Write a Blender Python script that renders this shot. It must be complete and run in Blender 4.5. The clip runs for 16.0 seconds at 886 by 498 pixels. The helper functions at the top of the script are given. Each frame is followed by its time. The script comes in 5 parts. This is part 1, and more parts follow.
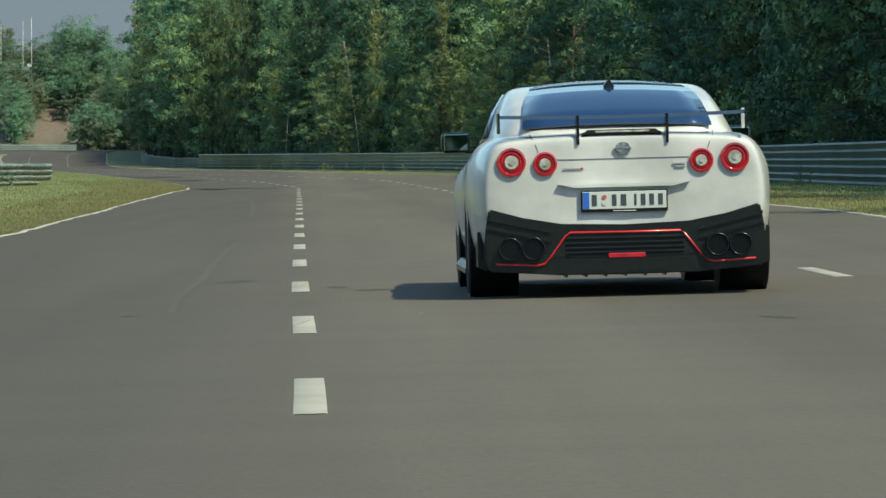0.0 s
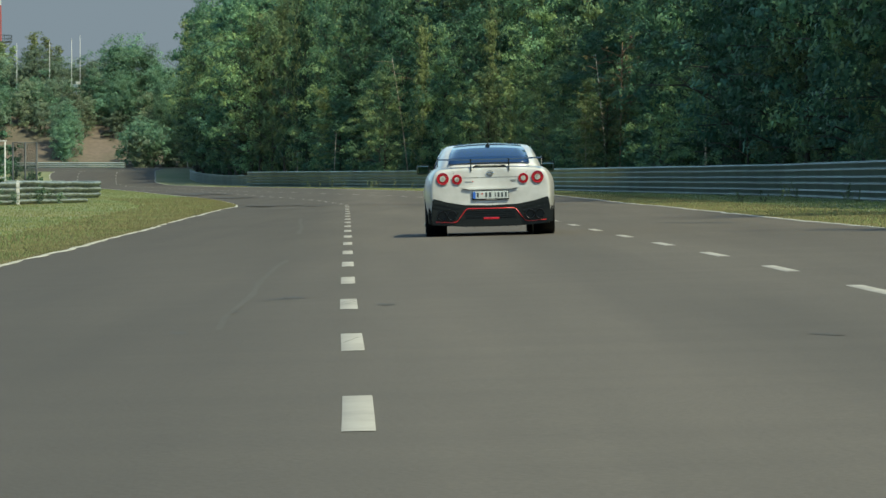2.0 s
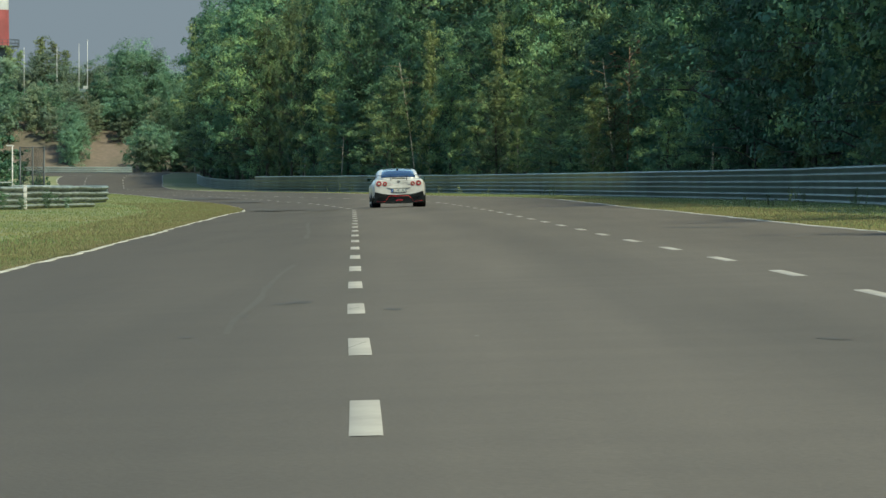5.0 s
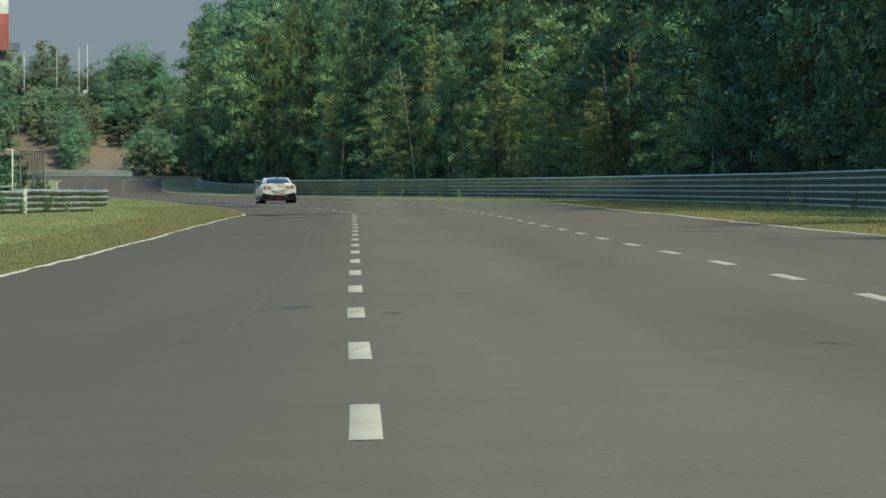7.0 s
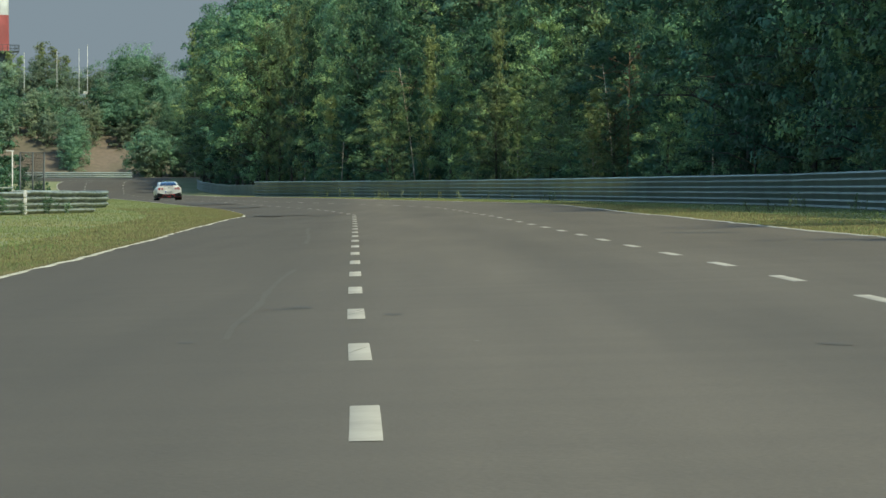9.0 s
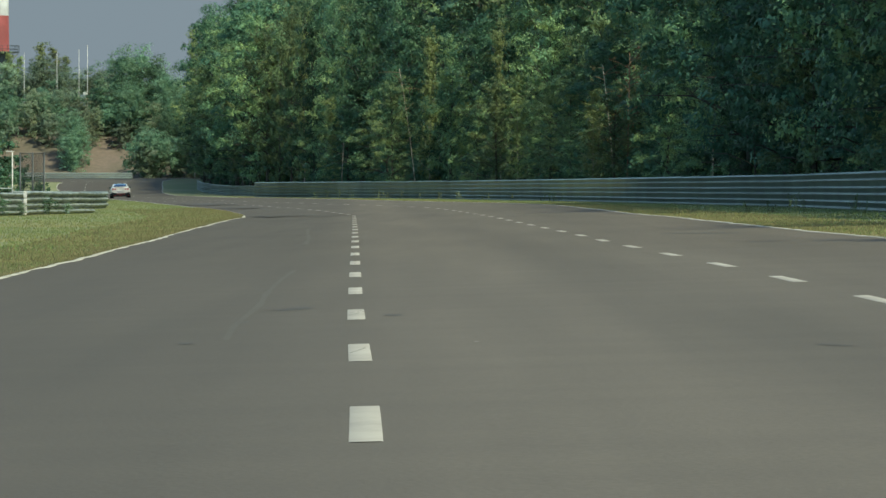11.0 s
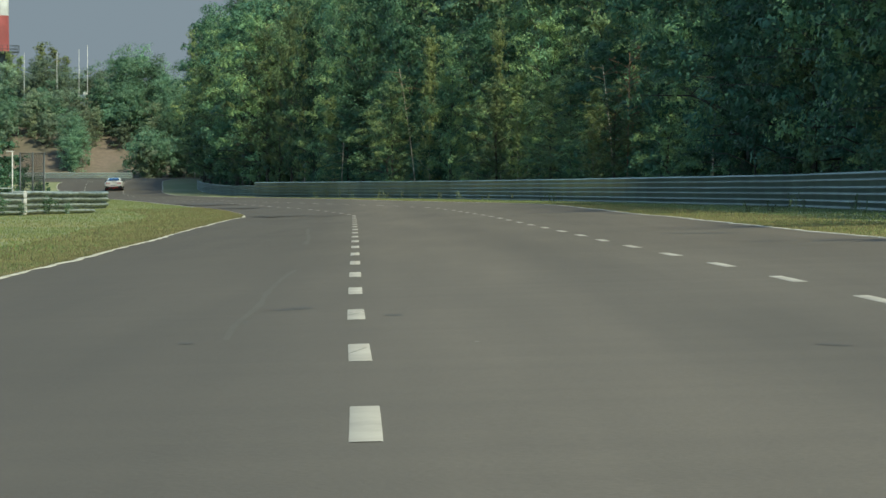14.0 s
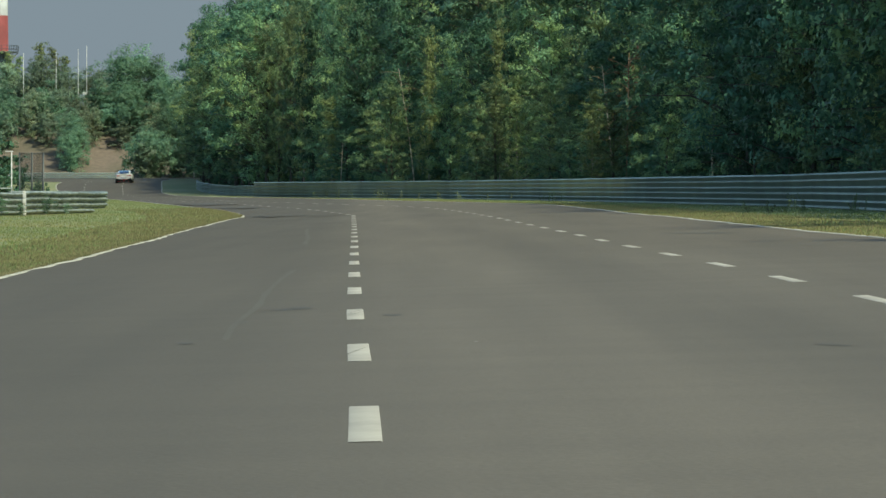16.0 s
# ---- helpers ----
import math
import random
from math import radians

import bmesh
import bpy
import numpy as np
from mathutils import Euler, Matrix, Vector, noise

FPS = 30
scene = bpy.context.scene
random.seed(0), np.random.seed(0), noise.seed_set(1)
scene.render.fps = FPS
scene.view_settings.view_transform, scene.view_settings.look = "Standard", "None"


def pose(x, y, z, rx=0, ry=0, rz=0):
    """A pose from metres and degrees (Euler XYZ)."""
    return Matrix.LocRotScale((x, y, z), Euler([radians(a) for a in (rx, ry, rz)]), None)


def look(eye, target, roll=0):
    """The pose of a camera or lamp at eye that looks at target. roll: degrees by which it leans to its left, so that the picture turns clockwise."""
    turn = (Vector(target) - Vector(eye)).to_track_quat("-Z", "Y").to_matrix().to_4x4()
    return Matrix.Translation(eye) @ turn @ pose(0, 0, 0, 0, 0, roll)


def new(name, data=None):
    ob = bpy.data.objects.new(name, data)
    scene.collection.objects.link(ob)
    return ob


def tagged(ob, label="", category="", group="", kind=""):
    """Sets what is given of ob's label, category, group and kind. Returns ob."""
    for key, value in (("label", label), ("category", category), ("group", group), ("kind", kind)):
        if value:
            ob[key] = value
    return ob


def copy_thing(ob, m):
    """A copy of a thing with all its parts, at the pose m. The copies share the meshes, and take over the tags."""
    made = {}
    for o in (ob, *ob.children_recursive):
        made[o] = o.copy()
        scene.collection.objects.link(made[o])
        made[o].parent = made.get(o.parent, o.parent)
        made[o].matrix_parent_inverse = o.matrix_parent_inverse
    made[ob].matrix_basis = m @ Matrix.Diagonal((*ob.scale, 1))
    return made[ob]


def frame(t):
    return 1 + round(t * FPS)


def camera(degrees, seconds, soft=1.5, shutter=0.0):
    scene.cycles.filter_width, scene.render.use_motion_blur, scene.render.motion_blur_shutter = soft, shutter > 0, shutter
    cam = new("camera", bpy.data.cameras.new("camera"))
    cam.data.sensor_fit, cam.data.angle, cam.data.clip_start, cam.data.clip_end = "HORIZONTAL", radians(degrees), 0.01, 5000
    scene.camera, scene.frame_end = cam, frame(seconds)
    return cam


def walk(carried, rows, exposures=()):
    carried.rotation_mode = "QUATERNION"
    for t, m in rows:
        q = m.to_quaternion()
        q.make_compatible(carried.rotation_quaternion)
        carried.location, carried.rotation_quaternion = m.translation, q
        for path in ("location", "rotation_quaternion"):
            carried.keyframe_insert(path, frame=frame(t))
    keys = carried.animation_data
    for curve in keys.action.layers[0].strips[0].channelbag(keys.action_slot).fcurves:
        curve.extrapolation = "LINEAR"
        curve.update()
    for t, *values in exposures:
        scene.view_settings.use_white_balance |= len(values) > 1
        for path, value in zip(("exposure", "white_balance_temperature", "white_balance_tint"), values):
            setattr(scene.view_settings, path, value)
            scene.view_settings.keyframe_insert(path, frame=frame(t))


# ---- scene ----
cam = camera(9.056, 16.0, soft=1.5)
EYE = (0.0, 0.0, 0.84)
# seconds, turn to the left and tilt down of the camera, in hundredths of a degree
PAN = [(0.0, -57, 89.92), (0.25, -46, 84.92), (0.5, -38, 80.42), (0.75, -32, 76.92), (1.0, -27, 74.92), (1.25, -23.5, 73.42), (1.5, -19, 72.72), (1.75, -13, 72.32),
       (2.0, -7.5, 72.12), (2.25, -2, 72.12), (2.5, 1.2, 72.12), (3.0, 1.2, 72.12), (3.5, 0, 70.92), (4.0, 0, 70.32), (5.0, 0, 67.42), (6.0, 0, 64.92),
       (6.5, 0, 64.02), (7.0, 0, 63.32), (8.0, 0, 62.32), (9.0, 0, 62.02), (11.5, 0, 61.32), (12.0, 0, 61.46), (15.5, 0, 61.46), (16.0, -0.8, 61.46)]
walk(cam, [(t, pose(*EYE, 90 - tilt / 100, 0, turn / 100)) for t, turn, tilt in PAN], exposures=[(0.0, 0.72, 7250, -8), (16.0, 0.72, 7250, -8)])

# ---- daylight ----
SUN_WAY = Vector((0.56, -0.58, 1.0)).normalized()
world = bpy.data.worlds.new("sky")
scene.world = world
world.use_nodes = True
wn = world.node_tree.nodes
sky = wn.new("ShaderNodeTexSky")
sky.sky_type, sky.sun_disc = "NISHITA", False
sky.sun_elevation = math.asin(SUN_WAY.z)
sky.sun_rotation = math.atan2(SUN_WAY.x, SUN_WAY.y)
sky.air_density, sky.dust_density, sky.ozone_density = 1.0, 0.3, 3.0
wn["Background"].inputs[1].default_value = 0.13
world.node_tree.links.new(sky.outputs[0], wn["Background"].inputs[0])
lamp = bpy.data.lights.new("sun", "SUN")
lamp.energy, lamp.angle, lamp.color = 3.6, radians(0.6), (1.0, 0.92, 0.765)
new("sun", lamp).matrix_basis = look(SUN_WAY * 100, (0, 0, 0))


# ---- materials ----
def glow(name, colour):
    m = bpy.data.materials.new(name)
    m.use_nodes = True
    n = m.node_tree.nodes
    e = n.new("ShaderNodeEmission")
    e.inputs["Color"].default_value = (*colour, 1)
    m.node_tree.links.new(e.outputs[0], n["Material Output"].inputs["Surface"])
    return m


def mat(name, colour, rough=0.6, metal=0.0, var=0.0, scale=5.0, bump=0.0, fine=0.0, coat=0.0, second=None, island=0.0, per_object=0.0, spec=None, stretch=None):
    """A surface with variation at two scales; second: the colour of its stains or dry patches."""
    m = bpy.data.materials.new(name)
    m.use_nodes = True
    n, l = m.node_tree.nodes, m.node_tree.links
    b = n["Principled BSDF"]
    b.inputs["Roughness"].default_value, b.inputs["Metallic"].default_value = rough, metal
    b.inputs["Coat Weight"].default_value, b.inputs["Coat Roughness"].default_value = coat, 0.04
    if spec is not None:
        b.inputs["Specular IOR Level"].default_value = spec
    if not (var or second or island or bump or per_object):
        b.inputs["Base Color"].default_value = (*colour, 1)
        return m
    tc = n.new("ShaderNodeTexCoord")
    big = n.new("ShaderNodeTexNoise")
    big.inputs["Scale"].default_value, big.inputs["Detail"].default_value = scale, 5
    if stretch:
        mp = n.new("ShaderNodeMapping")
        mp.inputs["Scale"].default_value = stretch
        l.new(tc.outputs["Object"], mp.inputs["Vector"])
        l.new(mp.outputs["Vector"], big.inputs["Vector"])
    else:
        l.new(tc.outputs["Object"], big.inputs["Vector"])
    small = n.new("ShaderNodeTexNoise")
    small.inputs["Scale"].default_value, small.inputs["Detail"].default_value = fine or scale * 12, 3
    l.new(tc.outputs["Object"], small.inputs["Vector"])
    mix = n.new("ShaderNodeMix")
    mix.data_type = "RGBA"
    mix.inputs["A"].default_value = (*colour, 1)
    mix.inputs["B"].default_value = (*(second or [c * 0.6 for c in colour]), 1)
    ramp = n.new("ShaderNodeMapRange")
    ramp.inputs["From Min"].default_value, ramp.inputs["From Max"].default_value = 0.38, 0.66
    l.new(big.outputs["Fac"], ramp.inputs["Value"])
    l.new(ramp.outputs["Result"], mix.inputs["Factor"])
    hsv = n.new("ShaderNodeHueSaturation")
    l.new(mix.outputs["Result"], hsv.inputs["Color"])
    val = n.new("ShaderNodeMath")
    val.operation = "MULTIPLY_ADD"
    val.inputs[1].default_value, val.inputs[2].default_value = 2 * var, 1 - var
    l.new(small.outputs["Fac"], val.inputs[0])
    last = val
    if island or per_object:
        geo = n.new("ShaderNodeNewGeometry")
        info = n.new("ShaderNodeObjectInfo")
        for out, amount in ((geo.outputs["Random Per Island"], island), (info.outputs["Random"], per_object)):
            a = n.new("ShaderNodeMath")
            a.operation = "MULTIPLY_ADD"
            a.inputs[1].default_value, a.inputs[2].default_value = 2 * amount, 1 - amount
            l.new(out, a.inputs[0])
            p = n.new("ShaderNodeMath")
            p.operation = "MULTIPLY"
            l.new(last.outputs[0], p.inputs[0])
            l.new(a.outputs[0], p.inputs[1])
            last = p
        hue = n.new("ShaderNodeMath")
        hue.operation = "MULTIPLY_ADD"
        hue.inputs[1].default_value, hue.inputs[2].default_value = 0.034, 0.473
        l.new(info.outputs["Random"], hue.inputs[0])
        l.new(hue.outputs[0], hsv.inputs["Hue"])
    l.new(last.outputs[0], hsv.inputs["Value"])
    l.new(hsv.outputs["Color"], b.inputs["Base Color"])
    if bump:
        bp = n.new("ShaderNodeBump")
        bp.inputs["Strength"].default_value, bp.inputs["Distance"].default_value = bump, 0.02
        l.new(small.outputs["Fac"], bp.inputs["Height"])
        l.new(bp.outputs["Normal"], b.inputs["Normal"])
    return m


def leaf_mat(name, colour, second, scale=0.5, island=0.35, through_light=0.45):
    """Leaves: matt above, letting part of the light through."""
    m = mat(name, colour, rough=0.55, var=0.2, scale=scale, second=second, island=island, per_object=0.45, spec=0.25)
    n, l = m.node_tree.nodes, m.node_tree.links
    b = n["Principled BSDF"]
    tr = n.new("ShaderNodeBsdfTranslucent")
    l.new(b.inputs["Base Color"].links[0].from_socket, tr.inputs["Color"])
    mx = n.new("ShaderNodeMixShader")
    mx.inputs[0].default_value = through_light
    l.new(b.outputs[0], mx.inputs[1])
    l.new(tr.outputs[0], mx.inputs[2])
    l.new(mx.outputs[0], n["Material Output"].inputs["Surface"])
    return m


def asphalt():
    """Old asphalt with long streaks and fine grit, paler in the driven lane; its darker sides are mostly painted lens
    falloff.
    """
    m = bpy.data.materials.new("asphalt")
    m.use_nodes = True
    n, l = m.node_tree.nodes, m.node_tree.links
    b = n["Principled BSDF"]
    b.inputs["Roughness"].default_value, b.inputs["Specular IOR Level"].default_value = 0.90, 0.45
    tc = n.new("ShaderNodeTexCoord")

    def cloud(stretch, scale, detail, low, high):
        mp = n.new("ShaderNodeMapping")
        mp.inputs["Scale"].default_value = stretch
        l.new(tc.outputs["Object"], mp.inputs["Vector"])
        t = n.new("ShaderNodeTexNoise")
        t.inputs["Scale"].default_value, t.inputs["Detail"].default_value = scale, detail
        l.new(mp.outputs["Vector"], t.inputs["Vector"])
        r = n.new("ShaderNodeMapRange")
        r.inputs["From Min"].default_value, r.inputs["From Max"].default_value = 0.3, 0.7
        r.inputs["To Min"].default_value, r.inputs["To Max"].default_value = low, high
        l.new(t.outputs["Fac"], r.inputs["Value"])
        return r.outputs["Result"], t.outputs["Fac"]

    def times(a, c):
        p = n.new("ShaderNodeMath")
        p.operation = "MULTIPLY"
        l.new(a, p.inputs[0])
        l.new(c, p.inputs[1])
        return p.outputs[0]

    xyz = n.new("ShaderNodeSeparateXYZ")
    l.new(tc.outputs["Object"], xyz.inputs[0])
    across = n.new("ShaderNodeMath")
    across.operation = "MULTIPLY_ADD"
    across.inputs[1].default_value = 0.0158
    l.new(xyz.outputs["Y"], across.inputs[0])
    l.new(xyz.outputs["X"], across.inputs[2])
    sides = n.new("ShaderNodeMapRange")
    sides.inputs["From Min"].default_value, sides.inputs["From Max"].default_value = -2.5, 3.5
    l.new(across.outputs[0], sides.inputs["Value"])
    # side darkening in the colour, mostly for the lens falloff towards the corners
    vignette = n.new("ShaderNodeValToRGB")
    vignette.color_ramp.interpolation = "EASE"
    for k, (at, v) in enumerate(((0.0, 0.60), (0.25, 0.64), (0.50, 0.90), (0.64, 0.96), (0.80, 0.82), (1.0, 0.88))):
        e = vignette.color_ramp.elements[k] if k < 2 else vignette.color_ramp.elements.new(at)
        e.position, e.color = at, (v, v, v, 1)
    l.new(sides.outputs["Result"], vignette.inputs["Fac"])
    streaks, _ = cloud((1.0, 0.02, 1.0), 2.2, 4, 0.93, 1.07)
    patches, _ = cloud((1.0, 0.09, 1.0), 0.55, 5, 0.86, 1.14)
    joints, _ = cloud((0.10, 0.8, 1.0), 1.1, 3, 0.94, 1.06)
    grit, height = cloud((1.0, 1.0, 1.0), 34.0, 3, 0.86, 1.14)
    value = times(times(times(vignette.outputs["Color"], streaks), times(patches, joints)), grit)
    tint = n.new("ShaderNodeHueSaturation")
    tint.inputs["Color"].default_value = (0.0880, 0.0746, 0.0600, 1)
    l.new(value, tint.inputs["Value"])
    l.new(tint.outputs["Color"], b.inputs["Base Color"])
    bp = n.new("ShaderNodeBump")
    bp.inputs["Strength"].default_value, bp.inputs["Distance"].default_value = 0.2, 0.02
    l.new(height, bp.inputs["Height"])
    l.new(bp.outputs["Normal"], b.inputs["Normal"])
    return m


HAZE = glow("haze", (0.140, 0.169, 0.232))
ASPHALT = asphalt()
LINE_PAINT = mat("line_paint", (0.325, 0.31, 0.285), rough=0.9, var=0.12, scale=1.2, fine=25, second=(0.26, 0.25, 0.23), spec=0.2)
EDGE_PAINT = mat("edge_paint", (0.42, 0.41, 0.36), rough=0.85, var=0.2, scale=0.8, second=(0.24, 0.235, 0.19))
SOIL = mat("verge_soil", (0.125, 0.153, 0.062), rough=0.95, var=0.22, scale=0.12, fine=6, second=(0.182, 0.180, 0.094))
SAND = mat("bank_sand", (0.125, 0.098, 0.080), rough=0.95, var=0.35, scale=0.22, fine=2.0, bump=0.6, second=(0.090, 0.080, 0.058))
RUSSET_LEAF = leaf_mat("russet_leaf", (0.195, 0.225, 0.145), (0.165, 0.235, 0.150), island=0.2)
GRASS = leaf_mat("grass_blades", (0.136, 0.184, 0.074), (0.215, 0.208, 0.096), scale=0.12, island=0.07, through_light=0.3)
STRAW = leaf_mat("straw_blades", (0.285, 0.262, 0.132), (0.205, 0.212, 0.094), scale=0.25, island=0.08, through_light=0.3)
STEEL = mat("galvanised_steel", (0.105, 0.145, 0.124), rough=0.42, metal=0.5, spec=0.4, var=0.25, scale=0.35, fine=4, second=(0.058, 0.084, 0.070))
OLD_STEEL = mat("old_steel", (0.265, 0.300, 0.285), rough=0.5, metal=0.2, var=0.4, scale=1.1, fine=6, second=(0.085, 0.108, 0.096))
PALE_STEEL = mat("pale_steel", (0.42, 0.46, 0.44), rough=0.5, metal=0.2, var=0.2, scale=0.35, fine=4, second=(0.30, 0.33, 0.32))
POST_STEEL = mat("post_steel", (0.13, 0.145, 0.138), rough=0.6, metal=0.3, var=0.25, scale=2)
WHITE_METAL = mat("white_metal", (0.55, 0.55, 0.54), rough=0.5, var=0.1, scale=2)
TOWER_WHITE = mat("tower_white", (0.53, 0.54, 0.55), rough=0.6, var=0.1, scale=0.3)
TOWER_RED = mat("tower_red", (0.345, 0.078, 0.078), rough=0.6, var=0.12, scale=0.3)
DARK_STEEL = mat("dark_steel", (0.06, 0.07, 0.075), rough=0.5, metal=0.4, var=0.2, scale=1)
GREY_BLUE = mat("grey_blue_sheet", (0.28, 0.36, 0.42), rough=0.5, var=0.1, scale=1)
BARK = mat("bark", (0.062, 0.056, 0.048), rough=0.95, var=0.35, scale=1.5, fine=14, bump=0.6)
PINE_BARK = mat("pine_bark", (0.095, 0.066, 0.052), rough=0.95, var=0.35, scale=1.2, fine=10, bump=0.6, second=(0.075, 0.058, 0.048))
BIRCH_BARK = mat("birch_bark", (0.36, 0.33, 0.28), rough=0.8, var=0.3, scale=3, fine=9, second=(0.16, 0.14, 0.11))
# leaf tones help the light: oak and birch sunlit yellow-green, maple shade-dark
OAK_LEAF = leaf_mat("oak_leaf", (0.098, 0.194, 0.112), (0.192, 0.262, 0.104), island=0.28, through_light=0.3)
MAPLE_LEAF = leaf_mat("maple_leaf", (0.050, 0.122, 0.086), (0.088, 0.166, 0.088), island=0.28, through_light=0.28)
# bank and lime leaves: distance haze mixed into the colour, paler and bluer
HAZY_BANK_LEAF = leaf_mat("hazy_bank_leaf", (0.172, 0.260, 0.190), (0.225, 0.290, 0.192), island=0.2, through_light=0.5)
HAZY_LIME_LEAF = leaf_mat("hazy_lime_leaf", (0.142, 0.260, 0.175), (0.180, 0.282, 0.178), island=0.2, through_light=0.5)
BIRCH_LEAF = leaf_mat("birch_leaf", (0.165, 0.250, 0.112), (0.225, 0.275, 0.108), island=0.28, through_light=0.3)
PINE_NEEDLE = leaf_mat("pine_needle", (0.056, 0.118, 0.080), (0.080, 0.145, 0.086), through_light=0.15)
BROWN_LEAF = leaf_mat("brown_leaf", (0.20, 0.13, 0.08), (0.16, 0.15, 0.06))
SKID = mat("skid_rubber", (0.040, 0.036, 0.031), rough=0.85, var=0.3, scale=3, fine=30, second=(0.050, 0.045, 0.038))
PALE_SCUFF = mat("pale_scuff", (0.063, 0.056, 0.046), rough=0.9, var=0.3, scale=0.6, fine=20, second=(0.054, 0.048, 0.040))
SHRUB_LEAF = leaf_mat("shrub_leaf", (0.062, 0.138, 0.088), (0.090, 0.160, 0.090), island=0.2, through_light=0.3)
DRY_TWIG = mat("dry_twig", (0.23, 0.15, 0.10), rough=0.9, var=0.3, scale=3)
WEED_STALK = leaf_mat("weed_stalk", (0.165, 0.215, 0.118), (0.205, 0.225, 0.125))

PAINT = mat("pearl_white_paint", (0.565, 0.565, 0.565), rough=0.32, coat=0.6, var=0.03, scale=1.5)
CARBON = mat("carbon_black", (0.008, 0.010, 0.010), rough=0.3, coat=0.12, spec=0.3, var=0.1, scale=30)
BLACK = mat("black_plastic", (0.009, 0.010, 0.011), rough=0.5, spec=0.25, var=0.1, scale=8)
CAR_GLASS = mat("tinted_glass", (0.008, 0.030, 0.095), rough=0.04, coat=0.35, spec=0.6)
RUBBER = mat("tyre_rubber", (0.012, 0.012, 0.013), rough=0.85, var=0.2, scale=20, bump=0.2)
RIM = mat("dark_rim", (0.05, 0.05, 0.055), rough=0.35, metal=0.8)
CHROME = mat("chrome", (0.75, 0.76, 0.78), rough=0.15, metal=1.0)
# the mirror's green tint paints in the reflection of trees
MIRROR = mat("tree_green_mirror", (0.24, 0.34, 0.28), rough=0.02, metal=1.0)
GLOSS_CARBON = mat("gloss_carbon", (0.008, 0.009, 0.011), rough=0.2, coat=0.25, spec=0.35, var=0.1, scale=30)
BURNT = mat("blued_titanium", (0.055, 0.056, 0.062), rough=0.22, metal=1.0, var=0.3, scale=25)
RED_LENS = mat("red_lens", (0.27, 0.006, 0.012), rough=0.10, coat=1.0)
RED_GLASS = mat("red_glass", (0.40, 0.009, 0.024), rough=0.12, coat=1.0, var=0.3, scale=14, fine=60, second=(0.20, 0.004, 0.012))
CLEAR_LENS = mat("clear_lens", (0.40, 0.41, 0.39), rough=0.15, coat=1.0, var=0.45, scale=22, fine=70, second=(0.22, 0.21, 0.19))
RED_TRIM = mat("red_trim", (0.46, 0.014, 0.020), rough=0.3, coat=0.6)
PLATE = mat("plate_white", (0.43, 0.46, 0.46), rough=0.4)
BADGE_GREY = mat("badge_grey", (0.34, 0.35, 0.36), rough=0.3, metal=0.4)
PLATE_INK = mat("plate_ink", (0.035, 0.042, 0.050), rough=0.5)
SEAL_RED = mat("seal_red", (0.36, 0.07, 0.06), rough=0.5)
PLATE_BLUE = mat("plate_blue", (0.02, 0.10, 0.42), rough=0.4)


# ---- mesh helpers ----
def mesh_of(name, verts, faces, material, smooth=False):
    me = bpy.data.meshes.new(name)
    verts = np.asarray(verts, dtype=np.float32).reshape(-1, 3)
    if isinstance(faces, np.ndarray):
        k = faces.shape[1]
        me.vertices.add(len(verts))
        me.vertices.foreach_set("co", verts.ravel())
        me.loops.add(faces.size)
        me.loops.foreach_set("vertex_index", faces.ravel().astype(np.int32))
        me.polygons.add(len(faces))
        me.polygons.foreach_set("loop_start", np.arange(0, faces.size, k, dtype=np.int32))
        me.polygons.foreach_set("loop_total", np.full(len(faces), k, dtype=np.int32))
        me.update(calc_edges=True)
    else:
        me.from_pydata(verts.tolist(), [], faces)
    me.materials.append(material)
    if smooth:
        me.polygons.foreach_set("use_smooth", [True] * len(me.polygons))
    return me


def part(name, bm, material, parent=None, label="", smooth=False):
    me = bpy.data.meshes.new(name)
    bmesh.ops.recalc_face_normals(bm, faces=bm.faces)
    bm.to_mesh(me)
    bm.free()
    me.materials.append(material)
    if smooth:
        me.polygons.foreach_set("use_smooth", [True] * len(me.polygons))
    ob = new(name, me)
    ob.parent = parent
    return tagged(ob, label) if label else ob


def piece(name, me, parent=None, label=""):
    ob = new(name, me)
    ob.parent = parent
    return tagged(ob, label) if label else ob


def box(bm, x0, x1, y0, y1, z0, z1, bevel=0.0):
    made = bmesh.ops.create_cube(bm, size=1, matrix=Matrix.Translation(((x0 + x1) / 2, (y0 + y1) / 2, (z0 + z1) / 2)) @ Matrix.Diagonal((x1 - x0, y1 - y0, z1 - z0, 1)))
    if bevel:
        edges = list({e for v in made["verts"] for e in v.link_edges})
        bmesh.ops.bevel(bm, geom=edges, offset=bevel, segments=2, affect="EDGES", profile=0.6)
    return bm


def disc(bm, r0, r1, depth, m, seg=24):
    bmesh.ops.create_cone(bm, cap_ends=True, segments=seg, radius1=r0, radius2=r1, depth=depth, matrix=m)
    return bm


def prism(bm, pts, y0, y1):
    """A shape drawn in x and z, made solid from y0 to y1."""
    a = [bm.verts.new((x, y0, z)) for x, z in pts]
    b = [bm.verts.new((x, y1, z)) for x, z in pts]
    bm.faces.new(a)
    bm.faces.new(b[::-1])
    for i in range(len(a)):
        j = (i + 1) % len(a)
        bm.faces.new((a[j], a[i], b[i], b[j]))
    return bm


